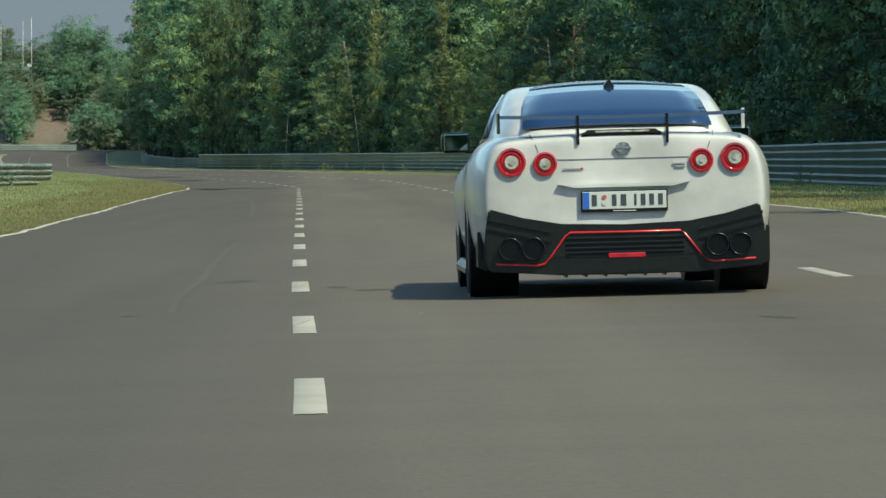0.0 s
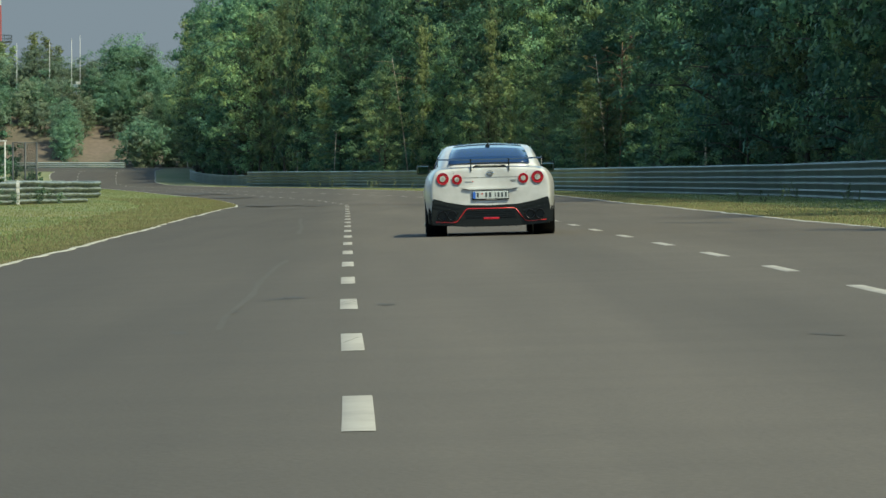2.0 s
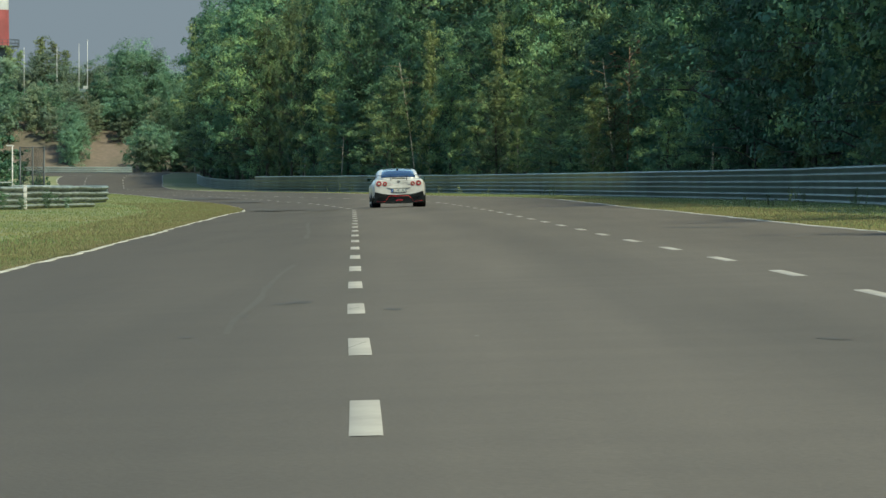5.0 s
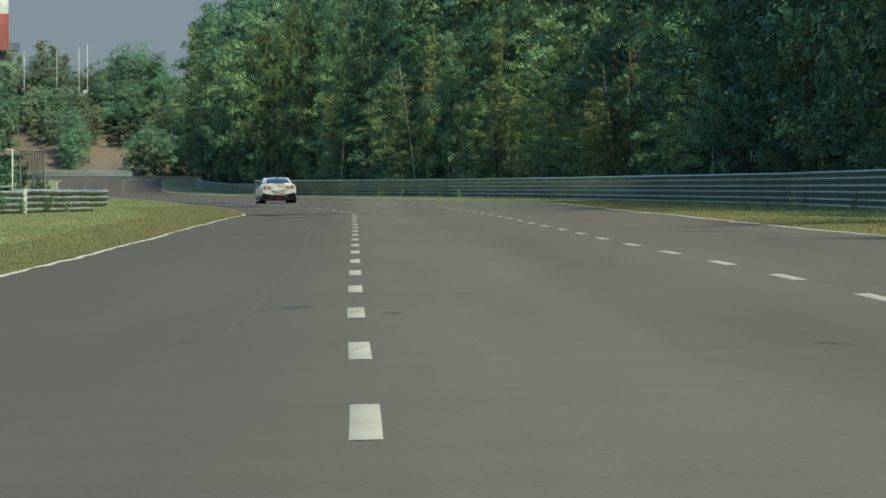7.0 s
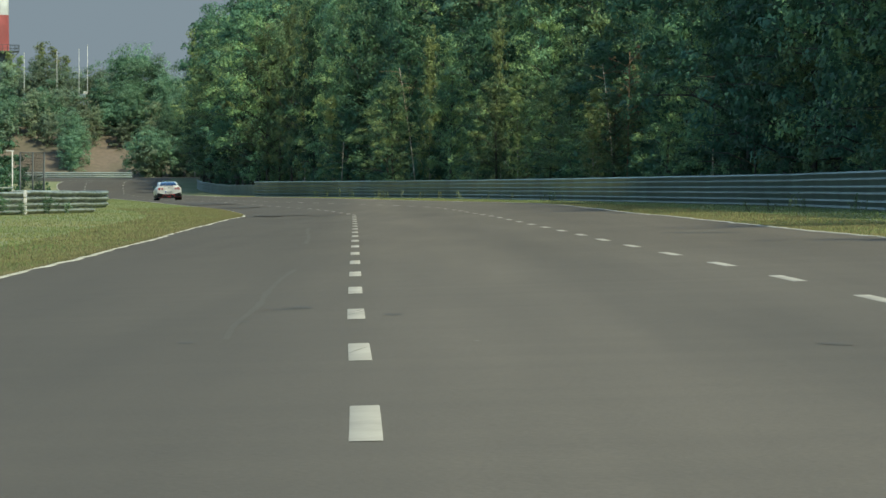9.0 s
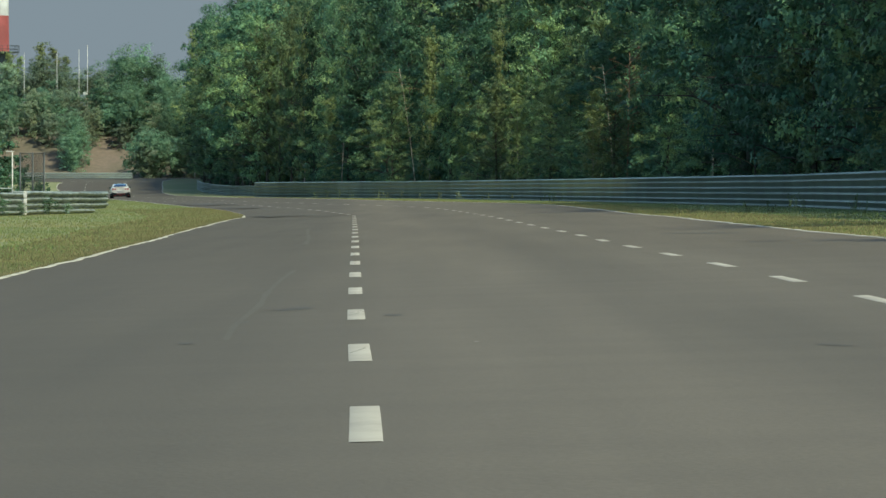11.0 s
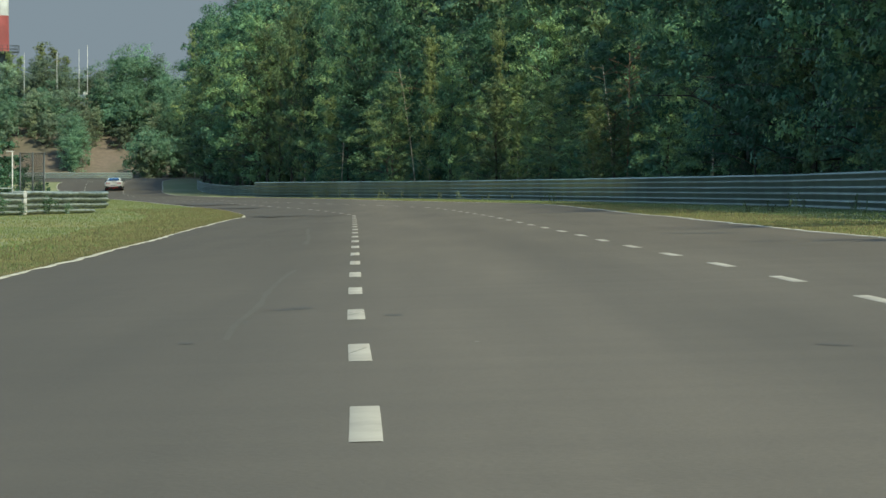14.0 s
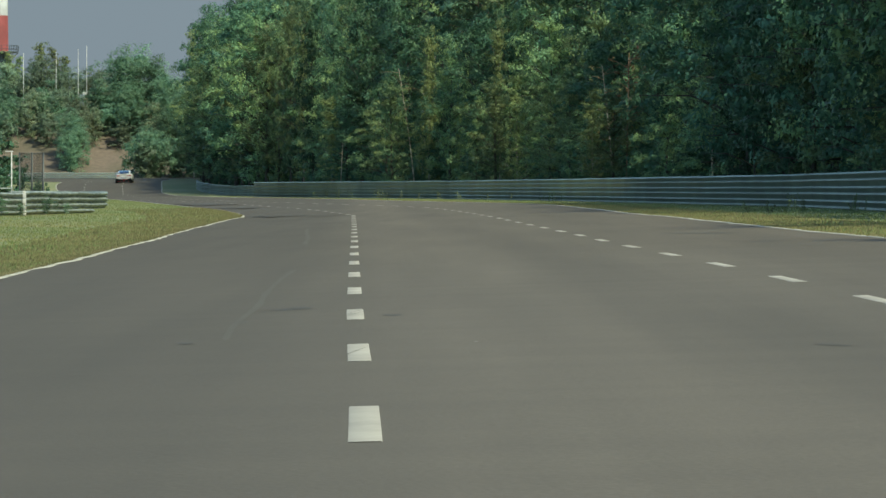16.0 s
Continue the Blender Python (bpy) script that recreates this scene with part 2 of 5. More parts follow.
def tube(verts, faces, pts, radii, sides=6):
    """Adds a tapered round bar along pts to the lists verts and faces."""
    base = len(verts)
    pts = [Vector(p) for p in pts]
    for i, p in enumerate(pts):
        d = (pts[min(i + 1, len(pts) - 1)] - pts[max(i - 1, 0)]).normalized()
        u = d.orthogonal().normalized()
        w = d.cross(u)
        for k in range(sides):
            a = 2 * math.pi * k / sides
            verts.append(tuple(p + (u * math.cos(a) + w * math.sin(a)) * radii[i]))
    for i in range(len(pts) - 1):
        for k in range(sides):
            k2 = (k + 1) % sides
            faces.append((base + i * sides + k, base + i * sides + k2, base + (i + 1) * sides + k2, base + (i + 1) * sides + k))
    faces.append(tuple(base + (len(pts) - 1) * sides + k for k in range(sides)))


# ---- lie of the land ----
LANE_Y = [-60, 20, 100, 150, 190, 212, 236, 264, 300, 346, 428, 500, 540, 563, 580, 604, 640, 655, 665, 672, 678]
LANE_X = [3.0, 1.7, 0.4, -0.4, -1.0, -2.0, -3.6, -6.2, -9.8, -14.3, -21.6, -28, -31.6, -33.4, -34.2, -34.9, -36, -39, -45, -55, -75]
RISE_Y = [-60, 500, 540, 563, 580, 594, 604, 612, 645, 680, 760, 1200, 4000]
RISE_Z = [0.02, 0.02, 0.03, 0.25, 0.50, 0.95, 1.32, 1.60, 1.85, 1.95, 2.2, 2.5, 2.5]
LEFT_Y = [-60, 0, 61, 75, 100, 141, 172, 192, 205, 243, 282, 326, 390, 470, 540, 563, 600, 640, 655, 662, 668]
LEFT_X = [-4.3, -4.4, -4.85, -5.05, -5.43, -6.2, -6.7, -6.9, -7.3, -9.4, -12.4, -16, -21, -27.7, -36, -38, -41.5, -43.5, -48, -56, -75]
RIGHT_Y = [-60, 0, 77, 95, 130, 157, 184, 215, 240, 258, 273, 305, 333, 363, 394, 446, 515, 566, 610, 640, 655, 668, 678, 684]
RIGHT_X = [6.8, 6.5, 6.12, 5.9, 5.6, 5.2, 5.1, 4.7, 4.0, 2.5, 0.6, -2.6, -4.9, -7.5, -11.3, -17.3, -23.1, -28.3, -30.6, -31, -32, -38, -55, -75]
BANK = 0.026


def smooth_curve(xs, ys):
    """A function through the points, rounded over a few metres."""
    grid = np.arange(xs[0], xs[-1] + 1.0, 1.0)
    vals = np.interp(grid, xs, ys)
    k = np.hanning(17)
    vals = np.convolve(np.pad(vals, 8, mode="edge"), k / k.sum(), "valid")
    return lambda y: np.interp(y, grid, vals)


lane, rise, left_edge, right_edge = (smooth_curve(a, b) for a, b in ((LANE_Y, LANE_X), (RISE_Y, RISE_Z), (LEFT_Y, LEFT_X), (RIGHT_Y, RIGHT_X)))


def land(x, y):
    """Height of the ground: the road is banked, the verges run on level."""
    return rise(y) + BANK * np.clip(x - lane(y), -7, 7)


def grid_mesh(name, X, Y, Z, material):
    rows, cols = X.shape
    idx = np.arange(rows * cols).reshape(rows, cols)
    f = np.stack([idx[:-1, :-1], idx[:-1, 1:], idx[1:, 1:], idx[1:, :-1]], -1).reshape(-1, 4)
    return mesh_of(name, np.stack([X, Y, Z], -1), f, material, smooth=True)


def ground():
    ys = np.concatenate([[-3000, -800, -200], np.arange(-60, 800, 2.5), [830, 900, 1100, 1600, 2600, 4500]])
    xs = np.concatenate([[-3500, -1200, -400, -150], np.arange(-80, 60, 1.0), [70, 150, 400, 1200, 3500]])
    X, Y = np.meshgrid(xs, ys)
    tagged(new("ground", grid_mesh("ground", X, Y, land(X, Y) - 0.03, SOIL)), "grassy verge soil beside the test track, reaching the horizon", "ground", kind="structure")


def sky_haze():
    """The dull blue-grey haze low over the horizon, all the way round."""
    V, F, n = [], [], 96
    for k in range(n):
        a = 2 * math.pi * k / n
        V += [(4200 * math.cos(a), 4200 * math.sin(a), -60), (4200 * math.cos(a), 4200 * math.sin(a), 420)]
        j = (k + 1) % n
        F.append((2 * k, 2 * j, 2 * j + 1, 2 * k + 1))
    tagged(new("backdrop", mesh_of("backdrop", V, F, HAZE)), "hazy blue-grey sky low over the horizon", "sky", kind="structure")


def road():
    ys = np.concatenate([np.arange(-60, 640, 2.0), np.arange(640, 684, 0.5)])
    k = np.linspace(0, 1, 31)
    a, b = left_edge(ys)[:, None], right_edge(ys)[:, None]
    X = a + (b - a) * k
    Y = np.repeat(ys[:, None], 31, 1)
    ob = tagged(new("road", grid_mesh("road", X, Y, land(X, Y), ASPHALT)), "worn grey asphalt test track bending left between verges", "road", kind="structure")
    return ob


def strip(fx, y0, y1, width, lift, step=1.0):
    """Points of a thin painted band that follows the curve fx."""
    ys = np.linspace(y0, y1, max(2, int((y1 - y0) / step) + 1))
    x = fx(ys)
    d = np.gradient(x, ys)
    nx, ny = 1 / np.sqrt(1 + d * d), -d / np.sqrt(1 + d * d)
    cols = []
    for s, up in ((-width / 2, 0), (-width / 2 + 0.004, lift), (width / 2 - 0.004, lift), (width / 2, 0)):
        px, py = x + nx * s, ys + ny * s
        cols.append(np.stack([px, py, land(px, py) + up], -1))
    P = np.stack(cols, 1)
    return P[..., 0], P[..., 1], P[..., 2]


MARK_LEFT = smooth_curve([-60, 20.8, 29.8, 38.5, 47.8, 65.5, 129.8, 172, 186, 196.8, 216.5, 239, 259.5, 286, 329, 360, 428, 500, 540, 563, 604, 640, 655, 664, 670],
                         [0.75, -0.282, -0.445, -0.6, -0.75, -1.03, -2.04, -2.73, -2.95, -3.46, -4.4, -5.7, -7.4, -9.45, -12.8, -15.8, -23.6, -30.2, -34, -36.2, -38.6, -40, -43.5, -51, -70])
MARK_RIGHT = smooth_curve([-60, 39.5, 48, 57.2, 66, 82.8, 94, 121.5, 151, 172.2, 200, 225, 247.8, 266.2, 300, 346, 428, 500, 540, 561, 603, 640, 655, 666, 674],
                          [4.6, 3.05, 2.98, 2.86, 2.7, 2.42, 2.3, 1.89, 1.46, 1.06, 0.45, -0.35, -2.1, -3.9, -7.5, -12.3, -19.6, -26, -29.6, -32.0, -34.5, -35.6, -36.5, -42, -60])


def lane_marks(parent):
    for fx, first, gap, n in ((MARK_LEFT, 1.2, 9.02, 73), (MARK_RIGHT, 1.45, 9.03, 73)):
        for i in range(n):
            y = first + i * gap
            X, Y, Z = strip(fx, y, y + 3.15, 0.120, 0.0028)
            piece("lane_mark", grid_mesh("lane_mark", X, Y, Z, LINE_PAINT), parent)


def edge_lines(parent):
    for fx, side in ((left_edge, 1), (right_edge, -1)):
        ys = np.arange(-40, 640, 0.8)
        rough = np.array([noise.noise((y * 0.35, side * 7, 0)) * 0.09 + noise.noise((y * 0.07, side * 3, 5)) * 0.12 for y in ys])
        wav = lambda y, f=fx, r=rough, s=side: f(y) + s * 0.02 + np.interp(y, ys, r)
        X, Y, Z = strip(wav, -40, 640, 0.095, 0.007, step=0.8)
        piece("edge_line", grid_mesh("edge_line", X, Y, Z, EDGE_PAINT), parent, "thin worn white edge line along the grass")


ground()
sky_haze()
track = road()
lane_marks(track)
edge_lines(track)


def grass_field(name, label, n, sample, height, seed, material=None):
    rng = np.random.default_rng(seed)
    x, y = sample(rng, n)
    z = land(x, y) - 0.035
    h = height * rng.uniform(0.45, 1.25, len(x))
    h *= np.array([0.8 + 0.6 * max(0, noise.noise((a * 0.5, b * 0.16, seed))) for a, b in zip(x, y)])
    w = rng.uniform(0.010, 0.022, len(x))
    a = rng.uniform(0, math.pi, len(x))
    lx, ly = rng.normal(0, 0.35, len(x)) * h, rng.normal(0, 0.35, len(x)) * h
    V = np.stack([np.stack([x - w * np.cos(a), y - w * np.sin(a), z], -1), np.stack([x + w * np.cos(a), y + w * np.sin(a), z], -1),
                  np.stack([x + lx, y + ly, z + h + 0.03], -1)], 1)
    f = np.arange(len(x) * 3).reshape(-1, 3)
    tagged(new(name, mesh_of(name, V, f, material or GRASS)), label, "grass", kind="stuff")


def left_grass(rng, n):
    y = 55 + 420 * rng.random(n) ** 1.5
    e = left_edge(y)
    return e - rng.random(n) ** 1.3 * np.minimum(14.0, 2 + 0.08 * (y - 40)) - 0.03, y


def dry_edge(rng, n):
    y = 52 + 230 * rng.random(n) ** 1.3
    return left_edge(y) - rng.random(n) ** 3 * (1.0 + 0.012 * y) - 0.02, y


def dry_right(rng, n):
    y = 72 + 380 * rng.random(n) ** 1.2
    return right_edge(y) + rng.random(n) ** 1.8 * 2.8 + 0.02, y


def right_grass(rng, n):
    y = 70 + 400 * rng.random(n) ** 1.3
    e = right_edge(y)
    return e + rng.random(n) ** 1.2 * 8.0 + 0.03, y


grass_field("verge_grass", "sunlit green and straw-yellow grass between track and guardrail", 90000, left_grass, 0.034, 3)
grass_field("dry_grass", "straw-coloured dry grass fringe along the white edge line", 52000, dry_edge, 0.042, 13, STRAW)
grass_field("dry_grass", "straw-yellow grass strip along the outer edge line", 70000, dry_right, 0.03, 14, STRAW)
grass_field("verge_grass", "half-shaded mown grass under the guardrail and forest edge", 45000, right_grass, 0.035, 4)


# ---- guardrails ----
def offset_path(path, s, z):
    P = [Vector((x, y, 0)) for x, y in path]
    out = []
    for i, p in enumerate(P):
        d = (P[min(i + 1, len(P) - 1)] - P[max(i - 1, 0)]).normalized()
        q = p + Vector((d.y, -d.x, 0)) * s
        out.append((q.x, q.y, float(land(p.x, p.y)) + z))
    return out


def dense(path, step):
    out = []
    for (x0, y0), (x1, y1) in zip(path, path[1:]):
        n = max(1, round(math.hypot(x1 - x0, y1 - y0) / step))
        out += [(x0 + (x1 - x0) * i / n, y0 + (y1 - y0) * i / n) for i in range(n)]
    return out + [path[-1]]


# outlines of a beam from its foot to its top: how far it stands out, and the share of its height
W_BEAM = [(0.0, 0.0), (0.075, 0.35), (0.090, 0.375), (0.090, 0.42), (0.0, 0.545), (0.075, 0.83), (0.090, 0.85), (0.090, 0.87), (0.0, 1.0)]
ROUND_BEAM = [(0.0, 0.0), (0.0, 0.33), (0.05, 0.42), (0.105, 0.55), (0.12, 0.70), (0.105, 0.84), (0.06, 0.95), (0.0, 1.0)]


def guardrail(path, beams, base, high, gap, label, side=-1, post_step=4.0, sway=0.012, seed=0, outline=W_BEAM, reach=(), steel=None):
    """Pressed steel beams one above the other on posts. side: the way that they face; reach: the share of the path that each beam covers, lowest first."""
    root = tagged(new("guardrail"), label, "guardrail", group="guardrails along the track")
    line = dense(path, 1.0 if reach else 2.0)
    wob = [noise.noise((i * 0.13, seed, 0)) * sway for i in range(len(line))]
    for b in range(beams):
        z0 = base + b * (high + gap)
        prof = [(s, z * high) for s, z in outline]
        prof += [(s - 0.004, z) for s, z in prof[::-1]]
        n = max(2, round(len(line) * reach[b])) if reach else len(line)
        rows = [offset_path(line, side * (s + 0.07), z0 + z)[:n] for s, z in prof]
        dents = [noise.noise((i * 0.22, seed + 3 * b, 4)) * sway * 0.5 for i in range(n)]
        V = [(x, y, z + wob[i] * (0.6 + 0.4 * b) + dents[i]) for r in rows for i, (x, y, z) in enumerate(r)]
        m = len(prof)
        F = [(j * n + i, j * n + i + 1, ((j + 1) % m) * n + i + 1, ((j + 1) % m) * n + i) for j in range(m) for i in range(n - 1)]
        piece("beam", mesh_of("beam", V, F, steel or STEEL), root)
    bm = bmesh.new()
    box(bm, -0.05, 0.05, -0.06, 0.06, -0.3, base + beams * (high + gap) - gap - 0.03, 0.01)
    post = part("post", bm, POST_STEEL, root)
    posts = dense(path, post_step)[:-2 if reach else None]
    for i, (x, y) in enumerate(posts):
        ob = post if i == 0 else piece("post", post.data, root)
        x2, y2 = posts[min(i + 1, len(posts) - 1)] if i + 1 < len(posts) else posts[i - 1]
        ob.matrix_basis = pose(x, y, float(land(x, y)), 0, 0, math.degrees(math.atan2(y2 - y, x2 - x)))
    return root


RAIL_MAIN = [(14.2, 90), (13.6, 130), (13.1, 165), (12.9, 205), (10.4, 245), (6.5, 300), (0.6, 365), (-7.6, 410), (-13.2, 430), (-14.6, 437)]
RAIL_BEND = [(-13.5, 478), (-16.3, 505), (-19.3, 530), (-22.6, 556), (-24.3, 570), (-25.6, 585)]
RAIL_FAR = [(-38.2, 688), (-39.5, 688.5), (-43, 690), (-49, 694), (-60, 700)]
RAIL_LEFT_A = [(-24, 196), (-18.5, 205), (-16.4, 218)]
RAIL_LEFT_B = [(-16.6, 220), (-15.7, 231), (-14.7, 243)]
RAIL_LEFT_C = [(-23.0, 297), (-21.4, 300), (-20.1, 302)]
RAIL_LEFT_D = [(-19.75, 303), (-19.1, 305), (-18.6, 308)]
guardrail(RAIL_MAIN, 3, -0.17, 0.45, 0.0, "long grey triple-beam steel guardrail before the forest", side=-1, seed=1)
guardrail(RAIL_BEND, 3, -0.12, 0.36, 0.0, "grey steel guardrail curving along the shaded bend", side=-1, seed=2)
guardrail(RAIL_FAR, 3, -0.04, 0.205, 0.05, "pale weathered guardrail below the sandy bank", outline=ROUND_BEAM, steel=PALE_STEEL, side=-1, seed=3)
guardrail(RAIL_LEFT_A, 5, -0.30, 0.222, 0.018, "battered dark grey guardrail standing in the grass", side=1, seed=4, sway=0.025, outline=ROUND_BEAM, steel=OLD_STEEL)
guardrail(RAIL_LEFT_B, 5, -0.30, 0.222, 0.018, "battered guardrail whose lower beams end short in the grass", side=1, seed=5, sway=0.03, outline=ROUND_BEAM, reach=(0.42, 0.84, 1, 1, 1), steel=OLD_STEEL)
guardrail(RAIL_LEFT_C, 4, 0.02, 0.205, 0.02, "low grey guardrail end behind the battered one", side=1, seed=6, outline=ROUND_BEAM, steel=OLD_STEEL)
guardrail(RAIL_LEFT_D, 4, 0.0, 0.205, 0.02, "dark guardrail bending away behind the battered one", side=1, seed=7, outline=ROUND_BEAM, steel=STEEL)


def end_plate():
    """The bright folded end of the battered guardrail."""
    x, y = -16.22, 217.2
    z = float(land(x, y))
    root = tagged(new("rail_end_post"), "bright galvanised end post between two guardrails", "post")
    bm = bmesh.new()
    box(bm, x - 0.06, x + 0.06, y - 0.05, y + 0.05, z - 0.2, z + 0.92, 0.02)
    part("post", bm, WHITE_METAL, root)
    for k in range(4):
        bm = bmesh.new()
        box(bm, x - 0.07, x + 0.07, y - 0.08, y - 0.04, z - 0.02 + 0.228 * k, z + 0.13 + 0.228 * k, 0.02)
        part("bracket", bm, WHITE_METAL, root)


end_plate()


def smudge(x, y, long, wide, turn, material, name, seed):
    """A thin ragged patch on the asphalt."""
    n = 24
    V = []
    for k in range(n):
        a = 2 * math.pi * k / n
        r = 1 + 0.45 * noise.noise((math.cos(a) * 1.6, math.sin(a) * 1.6, seed))
        u, w = math.cos(a) * wide * r, math.sin(a) * long * r
        px, py = x + u * math.cos(turn) - w * math.sin(turn), y + u * math.sin(turn) + w * math.cos(turn)
        V.append((px, py, float(land(px, py)) + (0.002 if y < 100 else 0.025)))
    piece(name, mesh_of(name, V, [tuple(range(n))], material), track)


for i, (x, y, a, b, t) in enumerate(((-1.05, 41.4, 0.45, 0.10, 0.05), (-1.16, 41.0, 0.28, 0.10, 0.0), (-0.34, 38.4, 0.3, 0.06, 0.1), (2.02, 29.0, 0.25, 0.05, 0.2), (4.2, 91.6, 2.4, 0.30, 0.25), (-1.5, 32.5, 0.25, 0.05, 0.1), (-5.9, 189, 4.0, 0.45, 0.1), (-5.2, 190, 1.6, 0.7, 0.1), (-3.9, 181, 1.2, 0.5, 0.0), (-12.8, 305, 8, 1.3, 0.1), (-14.2, 322, 8, 1.3, 0.1), (-9.5, 262, 5, 0.9, 0.1),
                                    (-4.2, 187, 8.0, 0.10, 0.4), (-5.2, 196, 9.0, 0.10, 0.45), (-1.0, 178, 8, 0.07, 0.2), (1.9, 190, 7, 0.08, 0.2), (-1.33, 37.4, 0.25, 0.04, 0))):
    smudge(x, y, a, b, t, SKID, "skid_mark", i)


def streak(points, wide, material, seed, lift=0.0022):
    """A long thin tyre trace on the asphalt, ragged along its sides."""
    line = dense(points, 0.8)
    V = []
    for i, (x, y) in enumerate(line):
        w = wide * (0.55 + 0.9 * abs(noise.noise((i * 0.35, seed, 3))))
        c = x + 0.05 * noise.noise((i * 0.12, seed, 7))
        for px in (c - w, c + w):
            V.append((px, y, float(land(px, y)) + lift))
    piece("scuff_mark", mesh_of("scuff_mark", V, [(2 * i, 2 * i + 1, 2 * i + 3, 2 * i + 2) for i in range(len(line) - 1)], material), track)


streak([(-1.28, 33), (-1.40, 41), (-1.56, 52), (-1.62, 61)], 0.035, PALE_SCUFF, 1)
streak([(-2.2, 90), (-2.5, 104), (-3.05, 126)], 0.05, PALE_SCUFF, 2)
for k, (x, y) in enumerate(((-0.46, 29.4), (-0.61, 39.2), (-0.60, 38.6))):
    streak([(x - 0.05, y), (x + 0.05, y + 1.2)], 0.0045, SKID, 5 + k, lift=0.0036)
smudge(0.19, 31.3, 0.03, 0.012, 0.0, LINE_PAINT, "paint_speck", 40)


# ---- trees ----
def leaf_cloud(centres, radii, per, size, rng, squash=0.75, slim=0.6, out=0.9, spray=9):
    """Small pointed leaves in sprays over the upper side of each bough, with hollows between the sprays. out: how far they face away from their bough."""
    def round_way(n):
        d = rng.normal(size=(n, 3))
        return d / (np.linalg.norm(d, axis=1)[:, None] + 1e-9)

    many = max(1, per // spray)
    c = np.repeat(np.asarray(centres, float), many, 0)
    r = np.repeat(np.asarray(radii, float), many)
    d = round_way(len(c))
    d[:, 2] = np.where(rng.random(len(c)) < 0.8, np.abs(d[:, 2]), d[:, 2])
    flat = np.array([1, 1, squash])
    sc = c + d * (r * (0.45 + 0.6 * rng.random(len(c))))[:, None] * flat
    own = min(per, spray)
    sc, d, r = np.repeat(sc, own, 0), np.repeat(d, own, 0), np.repeat(r, own)
    e = round_way(len(sc))
    p = sc + e * (r * 0.34 * rng.random(len(sc)) ** 0.5)[:, None] * flat
    nrm = d * out + e * 0.4 + np.array([0, 0, 0.12]) + rng.normal(size=d.shape) * 0.24
    nrm /= np.linalg.norm(nrm, axis=1)[:, None]
    u = np.cross(nrm, rng.normal(size=d.shape))
    u /= np.linalg.norm(u, axis=1)[:, None] + 1e-9
    v = np.cross(nrm, u)
    s = (size * rng.uniform(0.6, 1.35, len(p)))[:, None]
    V = np.stack([p - u * s * 1.1, p + u * s * 0.8 + v * s * slim * 1.1, p + u * s * 0.8 - v * s * slim * 1.1], 1)
    return V.reshape(-1, 3), np.arange(len(p) * 3).reshape(-1, 3)


HEIGHT = {}


def tree(kind, category, label, H, spread, low, limbs, per, size, leaf, bark, seed, form="round", trunk_r=0.18, clump=0.95, squash=0.78, slim=0.6, lean=0.3, twigs=True):
    """A tapered trunk with limbs and twigs that carry clumps of leaves. Returns the thing, to be copied."""
    rng = np.random.default_rng(seed)
    root = tagged(new(kind), label, category, group="trees of the forest edge")
    V, F, C, R = [], [], [], []
    bend = rng.normal(0, lean, 2)
    spine = [Vector((bend[0] * (k / 8) ** 2, bend[1] * (k / 8) ** 2, H * 0.96 * k / 8 - 0.25 * (k == 0))) for k in range(9)]
    tube(V, F, spine, [trunk_r * (1.25 if k == 0 else 1 - 0.93 * k / 8) for k in range(9)], 8)
    for i in range(limbs):
        q = low + (0.97 - low) * (i + rng.random()) / limbs
        s = min(q / 0.96, 1) * 8
        k = min(int(s), 7)
        o = spine[k].lerp(spine[k + 1], s - k)
        rel = (q - low) / (1 - low)
        if form == "round":
            reach = spread * (0.35 + 0.75 * math.sin(math.pi * min(1, 0.18 + 0.82 * rel) ** 0.9)) * rng.uniform(0.75, 1.2)
            up = 0.15 + 0.7 * rel
        elif form == "pine":
            reach = spread * (1.0 - 0.72 * rel) * rng.uniform(0.7, 1.2)
            up = 0.05 + 0.25 * rel
        else:
            reach = spread * (1.0 - 0.6 * rel) * rng.uniform(0.6, 1.1)
            up = 0.5 + 0.5 * rel
        a = i * 2.39996 + rng.normal(0, 0.3)
        way = Vector((math.cos(a), math.sin(a), up))
        end = o + way.normalized() * reach
        mid = o.lerp(end, 0.5) + Vector((0, 0, 0.1 * reach * (1 if form == "round" else -0.5)))
        r0 = trunk_r * (0.42 - 0.25 * rel)
        tube(V, F, [o, mid, end], [r0, r0 * 0.6, 0.012], 4)
        count = max(2, int(reach * 1.1))
        for j in range(count):
            u = 0.35 + 0.65 * (j + rng.random()) / count
            base = o.lerp(mid, u * 2) if u < 0.5 else mid.lerp(end, u * 2 - 1)
            side = Vector(rng.normal(0, 0.33 * clump + 0.16 * reach * (1.1 - u), 3))
            tip = base + side
            if twigs and j % 2:
                tube(V, F, [base, tip], [0.02, 0.006], 3)
            C.append(tip)
            R.append(clump * rng.uniform(0.55, 1.2))
        C.append(o.lerp(end, 0.12))
        R.append(clump * 0.9)
    C.append(spine[8])
    R.append(clump * 0.8)
    piece("trunk", mesh_of("trunk", V, F, bark, smooth=True), root)
    LV, LF = leaf_cloud([tuple(c) for c in C], R, per, size, rng, squash, slim)
    LV[:, 2] = np.maximum(LV[:, 2], 0.03)
    HEIGHT[root] = H
    piece("crown", mesh_of("crown", LV, LF, leaf), root)
    return root


